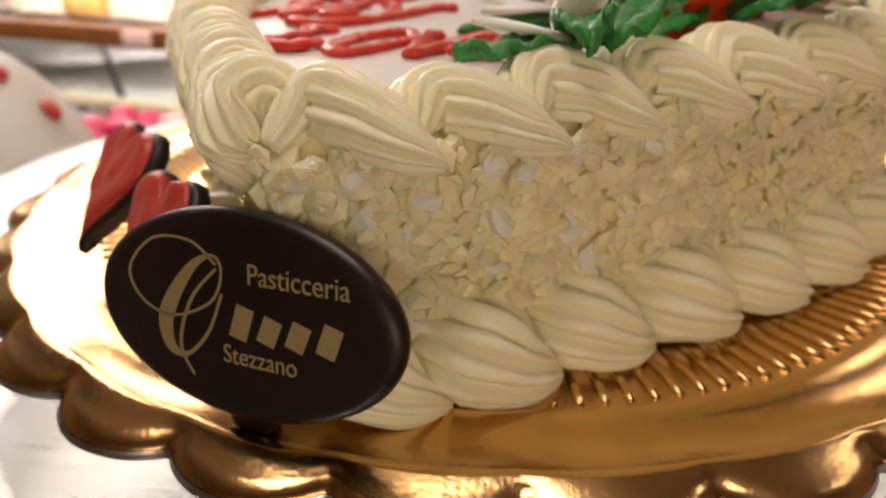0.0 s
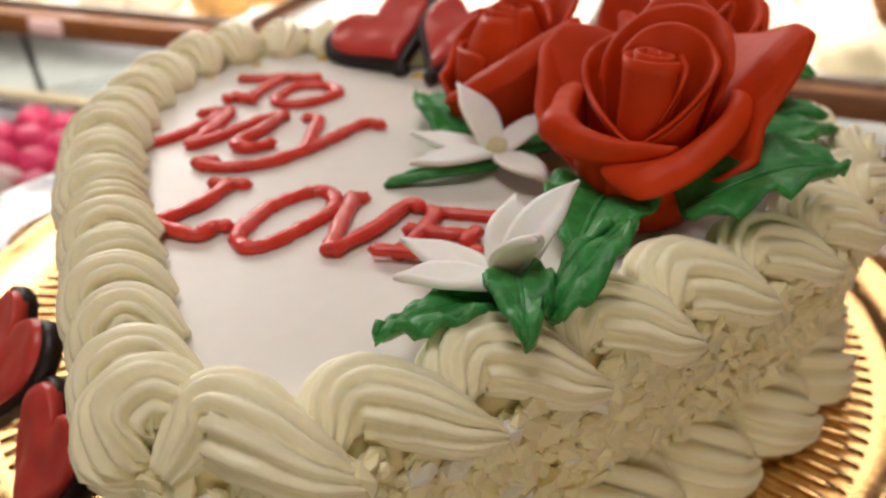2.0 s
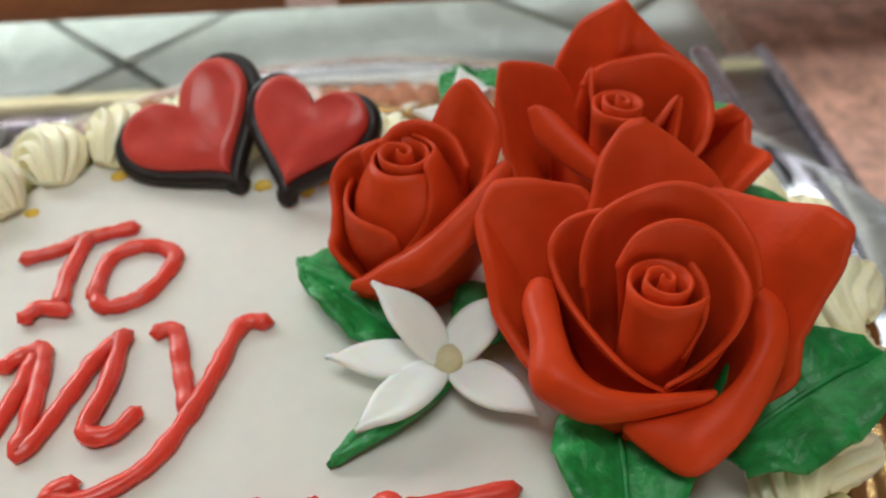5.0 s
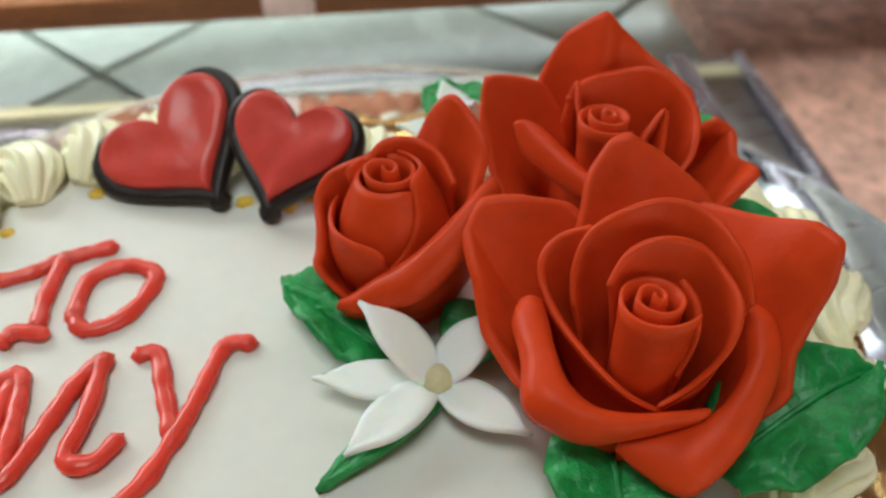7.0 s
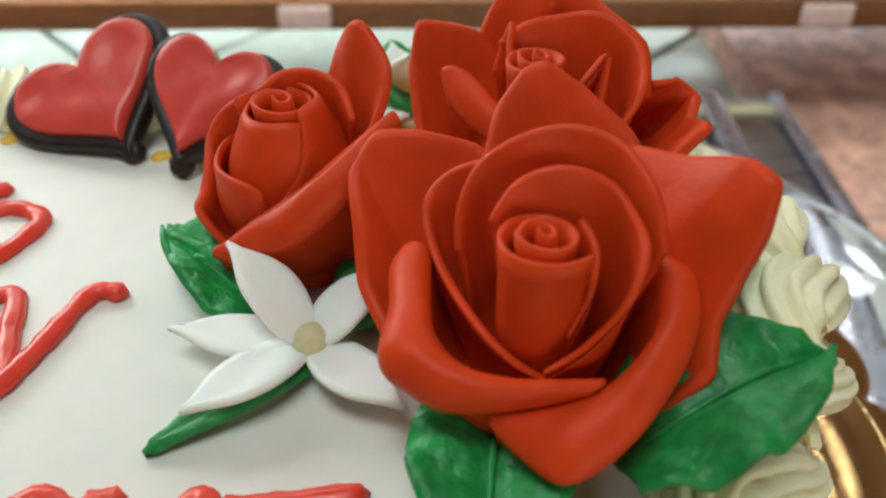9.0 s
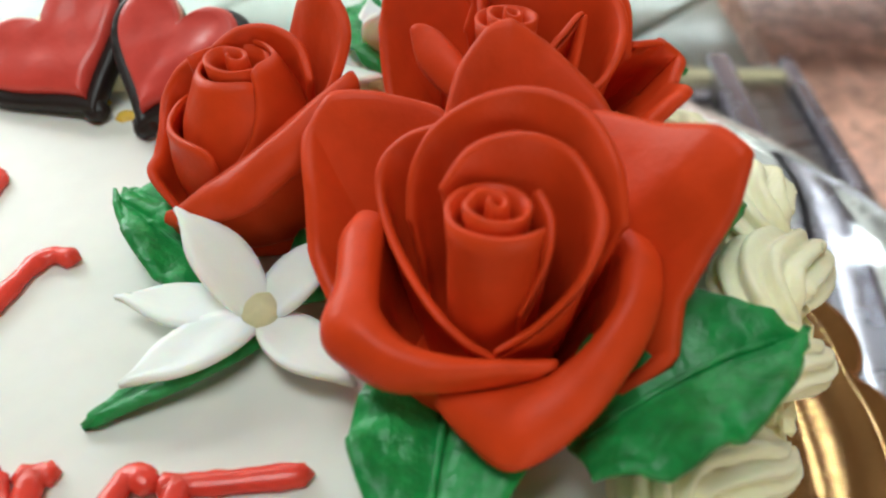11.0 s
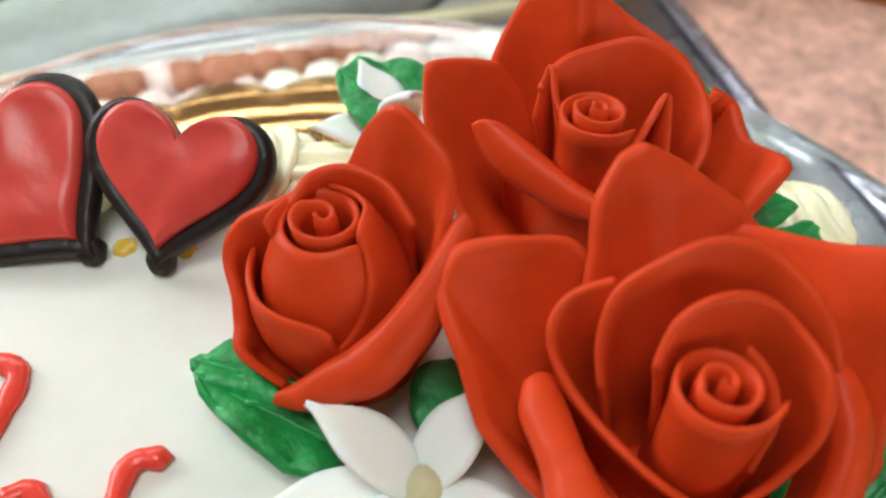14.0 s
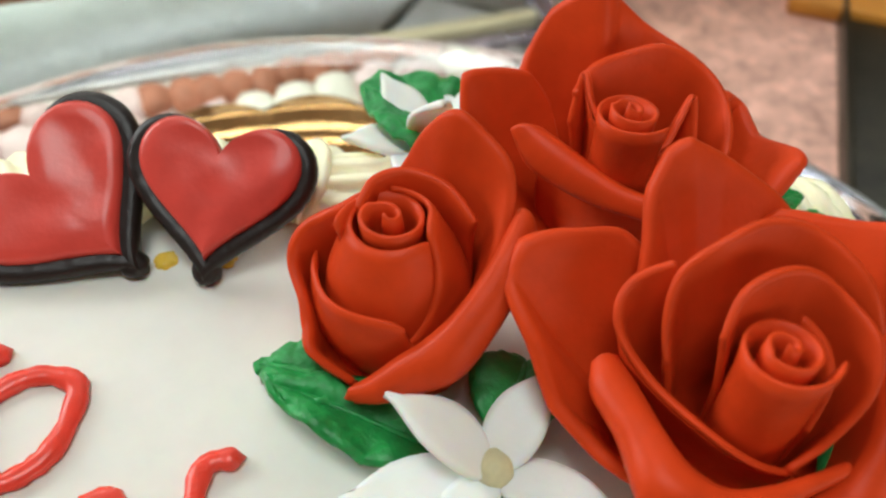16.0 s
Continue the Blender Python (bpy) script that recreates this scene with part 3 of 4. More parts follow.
# lettering piped in red gel; x, y of each stroke on the icing
STROKES = {
    "letter_t": [[(-0.066, 0.133), (-0.057, 0.134), (-0.048, 0.137), (-0.035, 0.138)], [(-0.048, 0.138), (-0.053, 0.124), (-0.055, 0.112)], [(-0.064, 0.108), (-0.060, 0.111), (-0.053, 0.108)]],
    "letter_o": [[(-0.046, 0.113), (-0.042, 0.126), (-0.032, 0.129), (-0.024, 0.123), (-0.027, 0.115), (-0.034, 0.108), (-0.043, 0.107), (-0.046, 0.113)]],
    "letter_m": [[(-0.078, 0.065), (-0.073, 0.067), (-0.066, 0.078), (-0.060, 0.094)], [(-0.068, 0.092), (-0.064, 0.095), (-0.058, 0.095), (-0.060, 0.075), (-0.062, 0.065), (-0.058, 0.068), (-0.051, 0.079), (-0.044, 0.090), (-0.037, 0.095)], [(-0.038, 0.095), (-0.042, 0.079), (-0.047, 0.067), (-0.041, 0.064), (-0.035, 0.069)]],
    "letter_y": [[(-0.030, 0.094), (-0.025, 0.093), (-0.024, 0.080), (-0.023, 0.067)], [(-0.001, 0.089), (-0.008, 0.090), (-0.016, 0.076), (-0.023, 0.065), (-0.032, 0.054), (-0.043, 0.049), (-0.051, 0.049), (-0.054, 0.052), (-0.049, 0.053)]],
    "letter_l": [[(-0.045, 0.038), (-0.040, 0.038), (-0.034, 0.038)], [(-0.039, 0.038), (-0.043, 0.024), (-0.051, 0.012)], [(-0.054, 0.008), (-0.048, 0.008), (-0.038, 0.005), (-0.035, 0.010), (-0.031, 0.011)]],
    "letter_o_large": [[(-0.014, 0.035), (-0.020, 0.029), (-0.024, 0.022), (-0.027, 0.010), (-0.026, 0.004), (-0.022, 0.001), (-0.017, 0.004), (-0.011, 0.013), (-0.005, 0.024), (-0.006, 0.032), (-0.010, 0.036), (-0.014, 0.035)]],
    "letter_v": [[(-0.002, 0.033), (0.003, 0.033)], [(0.000, 0.033), (-0.001, 0.017), (-0.001, 0.001)], [(0.000, 0.001), (0.009, 0.014), (0.016, 0.029), (0.020, 0.027)]],
    "letter_e": [[(0.022, 0.027), (0.031, 0.026), (0.046, 0.025)], [(0.025, 0.027), (0.022, 0.015), (0.017, 0.001)], [(0.018, 0.014), (0.027, 0.013), (0.034, 0.013)], [(0.037, 0.015), (0.034, 0.008)], [(0.011, 0.001), (0.021, 0.001), (0.038, 0.000)], [(0.038, 0.003), (0.037, -0.001)]],
}
for name, strokes in STROKES.items():
    verts, faces = [], []
    for q, st in enumerate(strokes):
        v, f = tube([put3(p, TOP + 0.0010 + 0.0004 * q) for p in smooth_line(st, 6)], 0.0024, 10, flat=0.75, seed=q, wobble=0.3)
        faces += [tuple(i + len(verts) for i in c) for c in f]
        verts += v
    grid_part(name, verts, faces, RED_ICING, cake, "red piped icing letter")


# ---- sugar roses ----
def core(c, r, h, turns=2.3, start=0.0, nv=12, lean=(0.0, 0.0), taper=0.92):
    """The rolled heart of a rose: a strip wound into a tight scroll, its free end a little turned out."""
    n = int(turns * 30)
    P = np.zeros((nv, n + 1, 3))
    for k in range(n + 1):
        t = k / n
        w = start + t * turns * 2 * math.pi
        rr = r * (0.08 + 0.92 * t ** 0.9) + r * 0.16 * max(0.0, (t - 0.9) / 0.1) ** 2
        hh = h * (1.0 - 0.05 * t + 0.015 * math.sin(w * 0.8))
        for i in range(nv):
            v = i / (nv - 1)
            q = rr * (taper + (1 - taper) * v ** 0.8) + (0.0008 * max(0, (v - 0.8) / 0.2) ** 2 if t > 0.4 else 0)
            P[i, k] = (c[0] + q * math.cos(w) + lean[0] * v, c[1] + q * math.sin(w) + lean[1] * v, c[2] + hh * v)
    return sheet(P, 0.0015)


def hollow(v, size, seed):
    """Fine unevenness of hand-pressed sugar paste."""
    return size * (noise.noise(Vector((v.x * 55, v.y * 55, v.z * 55 + seed))) + 0.4 * noise.noise(Vector((v.x * 170, v.y * 170, v.z * 170 - seed))))


def cup_petal(c, rim, r0, belly, flare, lip, seed=0, thick=0.0016, nv=15, foot=0.0):
    """A petal that rises from a ring of radius r0 at c to a free rim. belly swells it low down, flare leans its
    top outwards, lip rolls the edge back."""
    line = [Vector(p) for p in smooth_line(rim, 9)]
    if belly < 0.6:  # open petals: straighter edges between drawn-out corners
        knots = [Vector(p) for p in rim]
        for k, p in enumerate(line):
            q = k * (len(knots) - 1) / (len(line) - 1)
            a = min(int(q), len(knots) - 2)
            line[k] = p.lerp(knots[a].lerp(knots[a + 1], q - a), 0.5)
    n, turns = len(line), 5
    P = np.zeros((nv + turns, n, 3))
    cx = Vector(c) + Vector((0, 0, foot))
    for k, R in enumerate(line):
        tang = (line[min(k + 1, n - 1)] - line[max(k - 1, 0)]).normalized()
        rad = Vector((R.x - cx.x, R.y - cx.y, 0)).normalized()
        e = abs(2 * k / (n - 1) - 1)
        R = R - rad * lip - Vector((0, 0, lip * 0.6))
        reach = Vector((R.x - cx.x, R.y - cx.y, 0)).length
        rise = R.z - cx.z
        B = cx + rad * min(r0, reach * 0.8)
        C1 = cx + rad * max(reach * belly, r0 * 0.7) + Vector((0, 0, rise * 0.22))
        C2 = R - (rad * flare + Vector((0, 0, 1))).normalized() * (0.40 * (R - B).length)
        for i in range(nv):
            v = i / (nv - 1)
            q = B * (1 - v) ** 3 + C1 * (3 * v * (1 - v) ** 2) + C2 * (3 * v * v * (1 - v)) + R * v ** 3
            P[i, k] = q + rad * hollow(q, 0.0010 * math.sin(math.pi * min(1, v * 1.1)), seed * 3.3)
        t = (R - C2).normalized()
        o = tang.cross(t).normalized()
        if o.dot(rad - Vector((0, 0, 0.6))) < 0:
            o = -o
        size = lip * (1 - 0.5 * e ** 4) * (1 + 0.35 * noise.noise(Vector((k * 0.10, seed, 2.0))))
        for m in range(turns):
            a = 2.5 * (m + 1) / turns
            P[nv + m, k] = R + t * (size * math.sin(a)) + o * (size * (1 - math.cos(a)))
    return sheet(P, thick)


def folded_petal(c, crest, rim, r0, belly, seed=0, thick=0.0016, nv=12, nf=9, puff=0.30, foot=0.0):
    """A petal that rises to a crest and folds outwards over it, down to its rim."""
    up = [Vector(p) for p in smooth_line(crest, 9)]
    out = [Vector(p) for p in smooth_line(rim, 9)]
    n = len(up)
    P = np.zeros((nv + nf, n, 3))
    cx = Vector(c) + Vector((0, 0, foot))
    for k in range(n):
        K, R = up[k], out[k]
        rad = Vector((K.x - cx.x, K.y - cx.y, 0)).normalized()
        reach = Vector((K.x - cx.x, K.y - cx.y, 0)).length
        B = cx + rad * min(r0, reach * 0.8)
        C = cx + rad * max(reach * belly, r0) + Vector((0, 0, (K.z - cx.z) * 0.35))
        for i in range(nv):
            v = i / (nv - 1)
            q = B * (1 - v) ** 2 + C * (2 * v * (1 - v)) + K * v * v
            P[i, k] = q + rad * hollow(q, 0.0009 * math.sin(math.pi * v), seed * 2.1)
        M = (K + R) / 2 + (rad * 0.5 + Vector((0, 0, 1))).normalized() * (puff * 2 * (R - K).length)
        for i in range(nf):
            v = (i + 1) / nf
            q = K * (1 - v) ** 2 + M * (2 * v * (1 - v)) + R * v * v
            P[nv + i, k] = q + Vector((0, 0, hollow(q, 0.0007, seed)))
    return sheet(P, thick)


def rose(c, label, core_r, core_h, turns, start, lean=(0.0, 0.0)):
    t = thing("sugar_rose", c, label, "rose", "red sugar roses")
    bm = lump(1.0, 5, 0.45, 0.08)
    bmesh.ops.transform(bm, matrix=Matrix.Translation((c[0], c[1], c[2] - 0.004)) @ Matrix.Scale(0.017, 4), verts=bm.verts)
    part("base", bm, RED, t)
    grid_part("rolled_centre", *core(c, core_r, core_h, turns, start, lean=lean), RED, t)
    return t


def add_cup(t, c, r0, belly, flare, lip, rim, seed, foot=0.0):
    grid_part("petal", *cup_petal(c, rim, r0, belly, flare, lip, seed, foot=foot), RED, t)


def add_fold(t, c, r0, belly, crest, rim, seed, puff=0.30, foot=0.0):
    grid_part("petal", *folded_petal(c, crest, rim, r0, belly, seed, puff=puff, foot=foot), RED, t, "petal folded outwards over its crest")


# the large open rose
RC = (0.0800, 0.0375, 0.079)
big = rose(RC, "large open red sugar paste rose on the cake", 0.0074, 0.0428, 2.35, 3.3, (0.0003, 0.0004))
add_cup(big, RC, 0.006, 0.75, 0.10, 0.0003, [(0.0835, 0.0290, 0.104), (0.0875, 0.0315, 0.112), (0.0895, 0.0365, 0.1165), (0.0885, 0.0420, 0.119)], 1)
add_cup(big, RC, 0.007, 0.72, 0.25, 0.0003, [(0.0735, 0.0455, 0.1180), (0.0790, 0.0485, 0.1232), (0.0863, 0.0480, 0.1255), (0.0935, 0.0455, 0.1238), (0.0965, 0.0395, 0.1210), (0.0963, 0.0318, 0.1185), (0.0922, 0.0267, 0.1130), (0.0858, 0.0255, 0.1055), (0.0789, 0.0262, 0.0990)], 2)
add_cup(big, RC, 0.008, 0.75, 0.35, 0.0004, [(0.0770, 0.0615, 0.1200), (0.0710, 0.0640, 0.1165), (0.0664, 0.0625, 0.1130), (0.0648, 0.0580, 0.1090), (0.0660, 0.0490, 0.1050), (0.0693, 0.0371, 0.1025), (0.0740, 0.0300, 0.0995), (0.0795, 0.0262, 0.0970)], 3)
add_cup(big, RC, 0.008, 0.72, 0.30, 0.0004, [(0.0690, 0.0510, 0.1080), (0.0705, 0.0550, 0.1150), (0.0750, 0.0582, 0.1215), (0.0816, 0.0570, 0.1268), (0.0907, 0.0556, 0.1287), (0.0978, 0.0500, 0.1273), (0.1006, 0.0400, 0.1236), (0.1005, 0.0330, 0.1165)], 4)
add_cup(big, RC, 0.010, 0.45, 0.70, 0.0012, [(0.0735, 0.0640, 0.1060), (0.0797, 0.0709, 0.1165), (0.0837, 0.0762, 0.1235), (0.0885, 0.0785, 0.1285), (0.0925, 0.0778, 0.1300), (0.0982, 0.0746, 0.1262), (0.1060, 0.0660, 0.1205), (0.1090, 0.0570, 0.1150)], 5)
add_cup(big, RC, 0.010, 0.45, 0.75, 0.0012, [(0.0990, 0.0640, 0.1130), (0.1047, 0.0620, 0.1192), (0.1115, 0.0490, 0.1240), (0.1160, 0.0400, 0.1285), (0.1182, 0.0340, 0.1280), (0.1165, 0.0305, 0.1215), (0.1125, 0.0285, 0.1140), (0.1086, 0.0258, 0.1070), (0.1073, 0.0221, 0.0985), (0.0985, 0.0204, 0.0925)], 6)
add_cup(big, RC, 0.010, 0.45, 0.75, 0.0012, [(0.0820, 0.0690, 0.1090), (0.0780, 0.0770, 0.1135), (0.0673, 0.0800, 0.1160), (0.0585, 0.0815, 0.1156), (0.0538, 0.0785, 0.1110), (0.0528, 0.0690, 0.1060), (0.0522, 0.0590, 0.0975), (0.0550, 0.0490, 0.0930), (0.0580, 0.0400, 0.0910)], 7)
add_fold(big, RC, 0.012, 0.90, [(0.0650, 0.0590, 0.1030), (0.0632, 0.0515, 0.1040), (0.0612, 0.0420, 0.1040), (0.0612, 0.0345, 0.1030), (0.0650, 0.0285, 0.1012), (0.0726, 0.0252, 0.1000), (0.0810, 0.0229, 0.1003), (0.0877, 0.0213, 0.1010)],
         [(0.0605, 0.0593, 0.1030), (0.0572, 0.0550, 0.1015), (0.0556, 0.0453, 0.1000), (0.0520, 0.0350, 0.0985), (0.0555, 0.0300, 0.0960), (0.0625, 0.0250, 0.0945), (0.0735, 0.0235, 0.0948), (0.0844, 0.0215, 0.0980)], 8)
add_fold(big, RC, 0.013, 0.85, [(0.1030, 0.0389, 0.1105), (0.1024, 0.0332, 0.1108), (0.0990, 0.0261, 0.1085), (0.0936, 0.0217, 0.1045), (0.0875, 0.0200, 0.0998), (0.0819, 0.0205, 0.0970), (0.0752, 0.0220, 0.0950), (0.0696, 0.0245, 0.0935)],
         [(0.1066, 0.0381, 0.1095), (0.1065, 0.0312, 0.1095), (0.1047, 0.0254, 0.1055), (0.0989, 0.0190, 0.1005), (0.0891, 0.0125, 0.0945), (0.0780, 0.0100, 0.0910), (0.0722, 0.0175, 0.0905), (0.0690, 0.0240, 0.0915)], 9, 0.22)

def wrapped_petal(c, low, high, end, top, off, seed, base=0.0):
    """A petal wound round the bud: its free edge runs from the bearing low at the foot to high at the top."""
    nv, nu = 16, 25
    P = np.zeros((nv, nu, 3))
    for i in range(nv):
        v = i / (nv - 1)
        z = base + (top - base) * v
        g = z / 0.0385
        edge = low + (high - low) * (3 * v * v - 2 * v ** 3)
        for k in range(nu):
            u = k / (nu - 1)
            w = radians(edge + (end - edge) * u)
            r = 0.0095 + 0.0058 * math.sin(math.pi * min(1.0, g * 0.92 + 0.05)) - 0.0035 * g ** 2 + off + 0.0016 * math.exp(-u * 9) + 0.0010 * max(0.0, v - 0.85) / 0.15
            r += 0.0005 * noise.noise(Vector((u * 3, v * 2, seed)))
            dip = 0.0030 * (1 - math.exp(-u * 3)) * v + 0.0025 * math.exp(-u * 14) * v
            P[i, k] = (c[0] + r * math.cos(w) - 0.0014 * g, c[1] + r * math.sin(w) + 0.0016 * g, c[2] + z - dip)
    return sheet(P, 0.0015)


# the rose behind it
SC = (0.0985, 0.0995, 0.079)
rear = rose(SC, "red sugar paste rose standing behind the others", 0.0070, 0.0430, 2.4, 2.6, (-0.0008, -0.0010))
add_cup(rear, SC, 0.006, 0.80, 0.30, 0.0003, [(0.0905, 0.1090, 0.1120), (0.0949, 0.1118, 0.1225), (0.0931, 0.1062, 0.1190), (0.0933, 0.1003, 0.1155), (0.0970, 0.0945, 0.1135), (0.1027, 0.0915, 0.1135), (0.1077, 0.0935, 0.1170), (0.1130, 0.0955, 0.1205), (0.1100, 0.0890, 0.1110)], 11)
add_cup(rear, SC, 0.007, 0.80, 0.30, 0.0005, [(0.0920, 0.1110, 0.1185), (0.0990, 0.1135, 0.1215), (0.1070, 0.1125, 0.1230), (0.1155, 0.1090, 0.1242), (0.1215, 0.1020, 0.1210), (0.1215, 0.0930, 0.1170), (0.1150, 0.0845, 0.1115), (0.1050, 0.0825, 0.1060)], 12)
add_cup(rear, SC, 0.010, 0.45, 0.60, 0.0012, [(0.0860, 0.1190, 0.0960), (0.0885, 0.1270, 0.1050), (0.0945, 0.1310, 0.1170), (0.0995, 0.1310, 0.1260), (0.1081, 0.1250, 0.1340), (0.1130, 0.1235, 0.1290), (0.1190, 0.1190, 0.1230), (0.1260, 0.1060, 0.1180), (0.1250, 0.0960, 0.1090)], 13)
add_cup(rear, SC, 0.010, 0.45, 0.70, 0.0010, [(0.0960, 0.1230, 0.1060), (0.0921, 0.1275, 0.1132), (0.0840, 0.1300, 0.1155), (0.0762, 0.1300, 0.1166), (0.0738, 0.1254, 0.1080), (0.0730, 0.1150, 0.0980), (0.0740, 0.1040, 0.0900)], 14)
add_cup(rear, SC, 0.010, 0.45, 0.80, 0.0010, [(0.1220, 0.1020, 0.1060), (0.1270, 0.0990, 0.1110), (0.1350, 0.1030, 0.1085), (0.1400, 0.1020, 0.1045), (0.1335, 0.0900, 0.1055), (0.1300, 0.0775, 0.1120), (0.1270, 0.0740, 0.1125), (0.1180, 0.0725, 0.1040), (0.1120, 0.0760, 0.0960)], 15)
add_fold(rear, SC, 0.013, 1.05, [(0.0853, 0.1110, 0.1105), (0.0880, 0.1040, 0.1090), (0.0910, 0.0970, 0.1070), (0.0945, 0.0900, 0.1055), (0.0990, 0.0850, 0.1050), (0.1070, 0.0800, 0.1055)],
         [(0.0790, 0.1150, 0.1110), (0.0800, 0.1080, 0.1050), (0.0850, 0.0985, 0.1020), (0.0905, 0.0900, 0.1015), (0.0965, 0.0830, 0.1015), (0.1060, 0.0785, 0.1025)], 16, 0.25)

# the half-open bud
BU = (0.0415, 0.0985, 0.079)
bud = rose(BU, "half-open red sugar paste rosebud on the cake", 0.0080, 0.0375, 1.9, 3.4, (-0.0018, 0.0020))
bm = lump(1.0, 9, 1.25, 0.06)
bmesh.ops.transform(bm, matrix=Matrix.Translation((BU[0], BU[1] - 0.001, BU[2])) @ Matrix.Scale(0.0125, 4), verts=bm.verts)
part("inner_bud", bm, RED, bud)
add_cup(bud, BU, 0.010, 1.20, 0.10, 0.0004, [(0.0356, 0.1054, 0.1150), (0.0416, 0.1090, 0.1170), (0.0484, 0.1078, 0.1172), (0.0538, 0.1014, 0.1160), (0.0555, 0.0925, 0.1125)], 21)
for low, high, end, top, off, base in ((-75, -60, -280, 0.0370, -0.0008, 0.0), (-150, -68, 60, 0.0395, 0.0008, 0.0), (-78, -112, -220, 0.0265, 0.0022, 0.0)):
    grid_part("petal", *wrapped_petal(BU, low, high, end, top, off, low, base), RED, bud, "petal wound round the bud")
add_cup(bud, BU, 0.012, 0.85, 0.35, 0.0007, [(0.0470, 0.1170, 0.1020), (0.0520, 0.1155, 0.1110), (0.0555, 0.1125, 0.1215), (0.0588, 0.1075, 0.1282), (0.0620, 0.1010, 0.1255), (0.0632, 0.0937, 0.1215), (0.0590, 0.0880, 0.1130), (0.0520, 0.0835, 0.1040)], 26)
add_cup(bud, BU, 0.012, 0.90, 0.30, 0.0007, [(0.0400, 0.1110, 0.1125), (0.0346, 0.1090, 0.1130), (0.0270, 0.1125, 0.1075), (0.0232, 0.1105, 0.1020), (0.0216, 0.1030, 0.0975), (0.0205, 0.0990, 0.0945), (0.0190, 0.0940, 0.0925), (0.0242, 0.0870, 0.0870)], 27)
add_fold(bud, BU, 0.016, 1.10, [(0.0632, 0.0890, 0.1160), (0.0537, 0.0830, 0.1125), (0.0436, 0.0795, 0.1065), (0.0368, 0.0793, 0.1020), (0.0317, 0.0808, 0.0980), (0.0264, 0.0825, 0.0930), (0.0230, 0.0847, 0.0895)],
         [(0.0642, 0.0855, 0.1120), (0.0565, 0.0785, 0.1070), (0.0462, 0.0738, 0.1005), (0.0386, 0.0724, 0.0965), (0.0318, 0.0758, 0.0925), (0.0256, 0.0798, 0.0890), (0.0215, 0.0850, 0.0870)], 28, 0.25)


# ---- white sugar flowers ----
def flower_petal(c, az, elev, length, width, cup=0.12, seed=0):
    nv, nu = 15, 9
    P = np.zeros((nv, nu, 3))
    d = Vector((math.cos(radians(az)), math.sin(radians(az)), 0))
    s = Vector((-d.y, d.x, 0))
    for i in range(nv):
        v = i / (nv - 1)
        wd = width * (0.16 + 0.84 * math.sin(math.pi * min(1, v ** 0.85 * 0.98 + 0.02)) ** 0.9) * (1 if v < 0.6 else 1 - 0.75 * ((v - 0.6) / 0.4) ** 2)
        for k in range(nu):
            u = -1 + 2 * k / (nu - 1)
            a = radians(elev) * (1 - 0.35 * v)
            p = Vector(c) + d * (length * v * math.cos(a)) + s * (u * wd) + Vector((0, 0, 1)) * (length * v * math.sin(a) + cup * wd * u * u + 0.0006 * noise.noise(Vector((u, v * 3, seed)))) + Vector((0, 0, 0.001))
            P[i, k] = p
    return sheet(P, 0.0020)


def flower(c, petals, label, centre=True):
    t = thing("sugar_flower", c, label, "flower", "white sugar flowers")
    for k, (az, el, ln) in enumerate(petals):
        grid_part("petal", *flower_petal((c[0], c[1], c[2] + 0.0003 * k), az, el, ln, 0.0060, seed=k), PETAL, t)
    if centre:
        bm = lump(0.0042, 3, 0.9, 0.12)
        bmesh.ops.translate(bm, vec=(c[0], c[1], c[2] + 0.001), verts=bm.verts)
        part("pistil", bm, PISTIL, t, "pale yellow centre")
    return t


flower((0.040, 0.059, 0.0795), [(162, 6, 0.030), (130, 56, 0.0275), (27, 40, 0.0225), (-52, 2, 0.0265), (208, 1, 0.0290)], "white five-petalled sugar flower beside the roses")
flower((0.0455, -0.0235, 0.0830), [(154, 12, 0.029), (88, 37, 0.027), (40, 72, 0.0285), (-64, 83, 0.0235), (205, 22, 0.027)], "white sugar flower standing at the piped border")
flower((0.076, 0.1455, 0.0820), [(161, 26, 0.0235), (262, 100, 0.0245), (95, 40, 0.024), (30, 25, 0.022), (215, 15, 0.018)], "white sugar flower behind the rosebud")


# ---- green leaves ----
def leaf(base, tip, width, arch=0.004, ruffle=0.0015, seed=0, label="green piped icing leaf with a centre vein"):
    nv, nu = 19, 11
    P = np.zeros((nv, nu, 3))
    b, t = Vector(base), Vector(tip)
    d = t - b
    s = Vector((0, 0, 1)).cross(d).normalized()
    for i in range(nv):
        v = i / (nv - 1)
        wd = width * (math.sin(math.pi * min(1.0, 0.12 + 0.88 * v)) ** 0.75) * (1 - 0.25 * v)
        for k in range(nu):
            u = -1 + 2 * k / (nu - 1)
            z = arch * math.sin(math.pi * v) + 0.22 * wd * abs(u) - 0.0012 * math.exp(-(u * 7) ** 2) + ruffle * (abs(u) ** 1.5) * noise.noise(Vector((v * 7, u * 2, seed * 3.1)))
            P[i, k] = b + d * v + s * (u * wd) + Vector((0, 0, z))
    ob = grid_part("icing_leaf", *sheet(P, 0.0024), GREEN)
    v, f = tube([b + d * (0.06 + 0.86 * k / 8) + Vector((0, 0, arch * math.sin(math.pi * (0.06 + 0.86 * k / 8)) + 0.0004)) for k in range(9)], 0.0008, 6)
    grid_part("vein", v, f, GREEN, ob)
    return tagged(ob, label, "leaf", "green icing leaves")


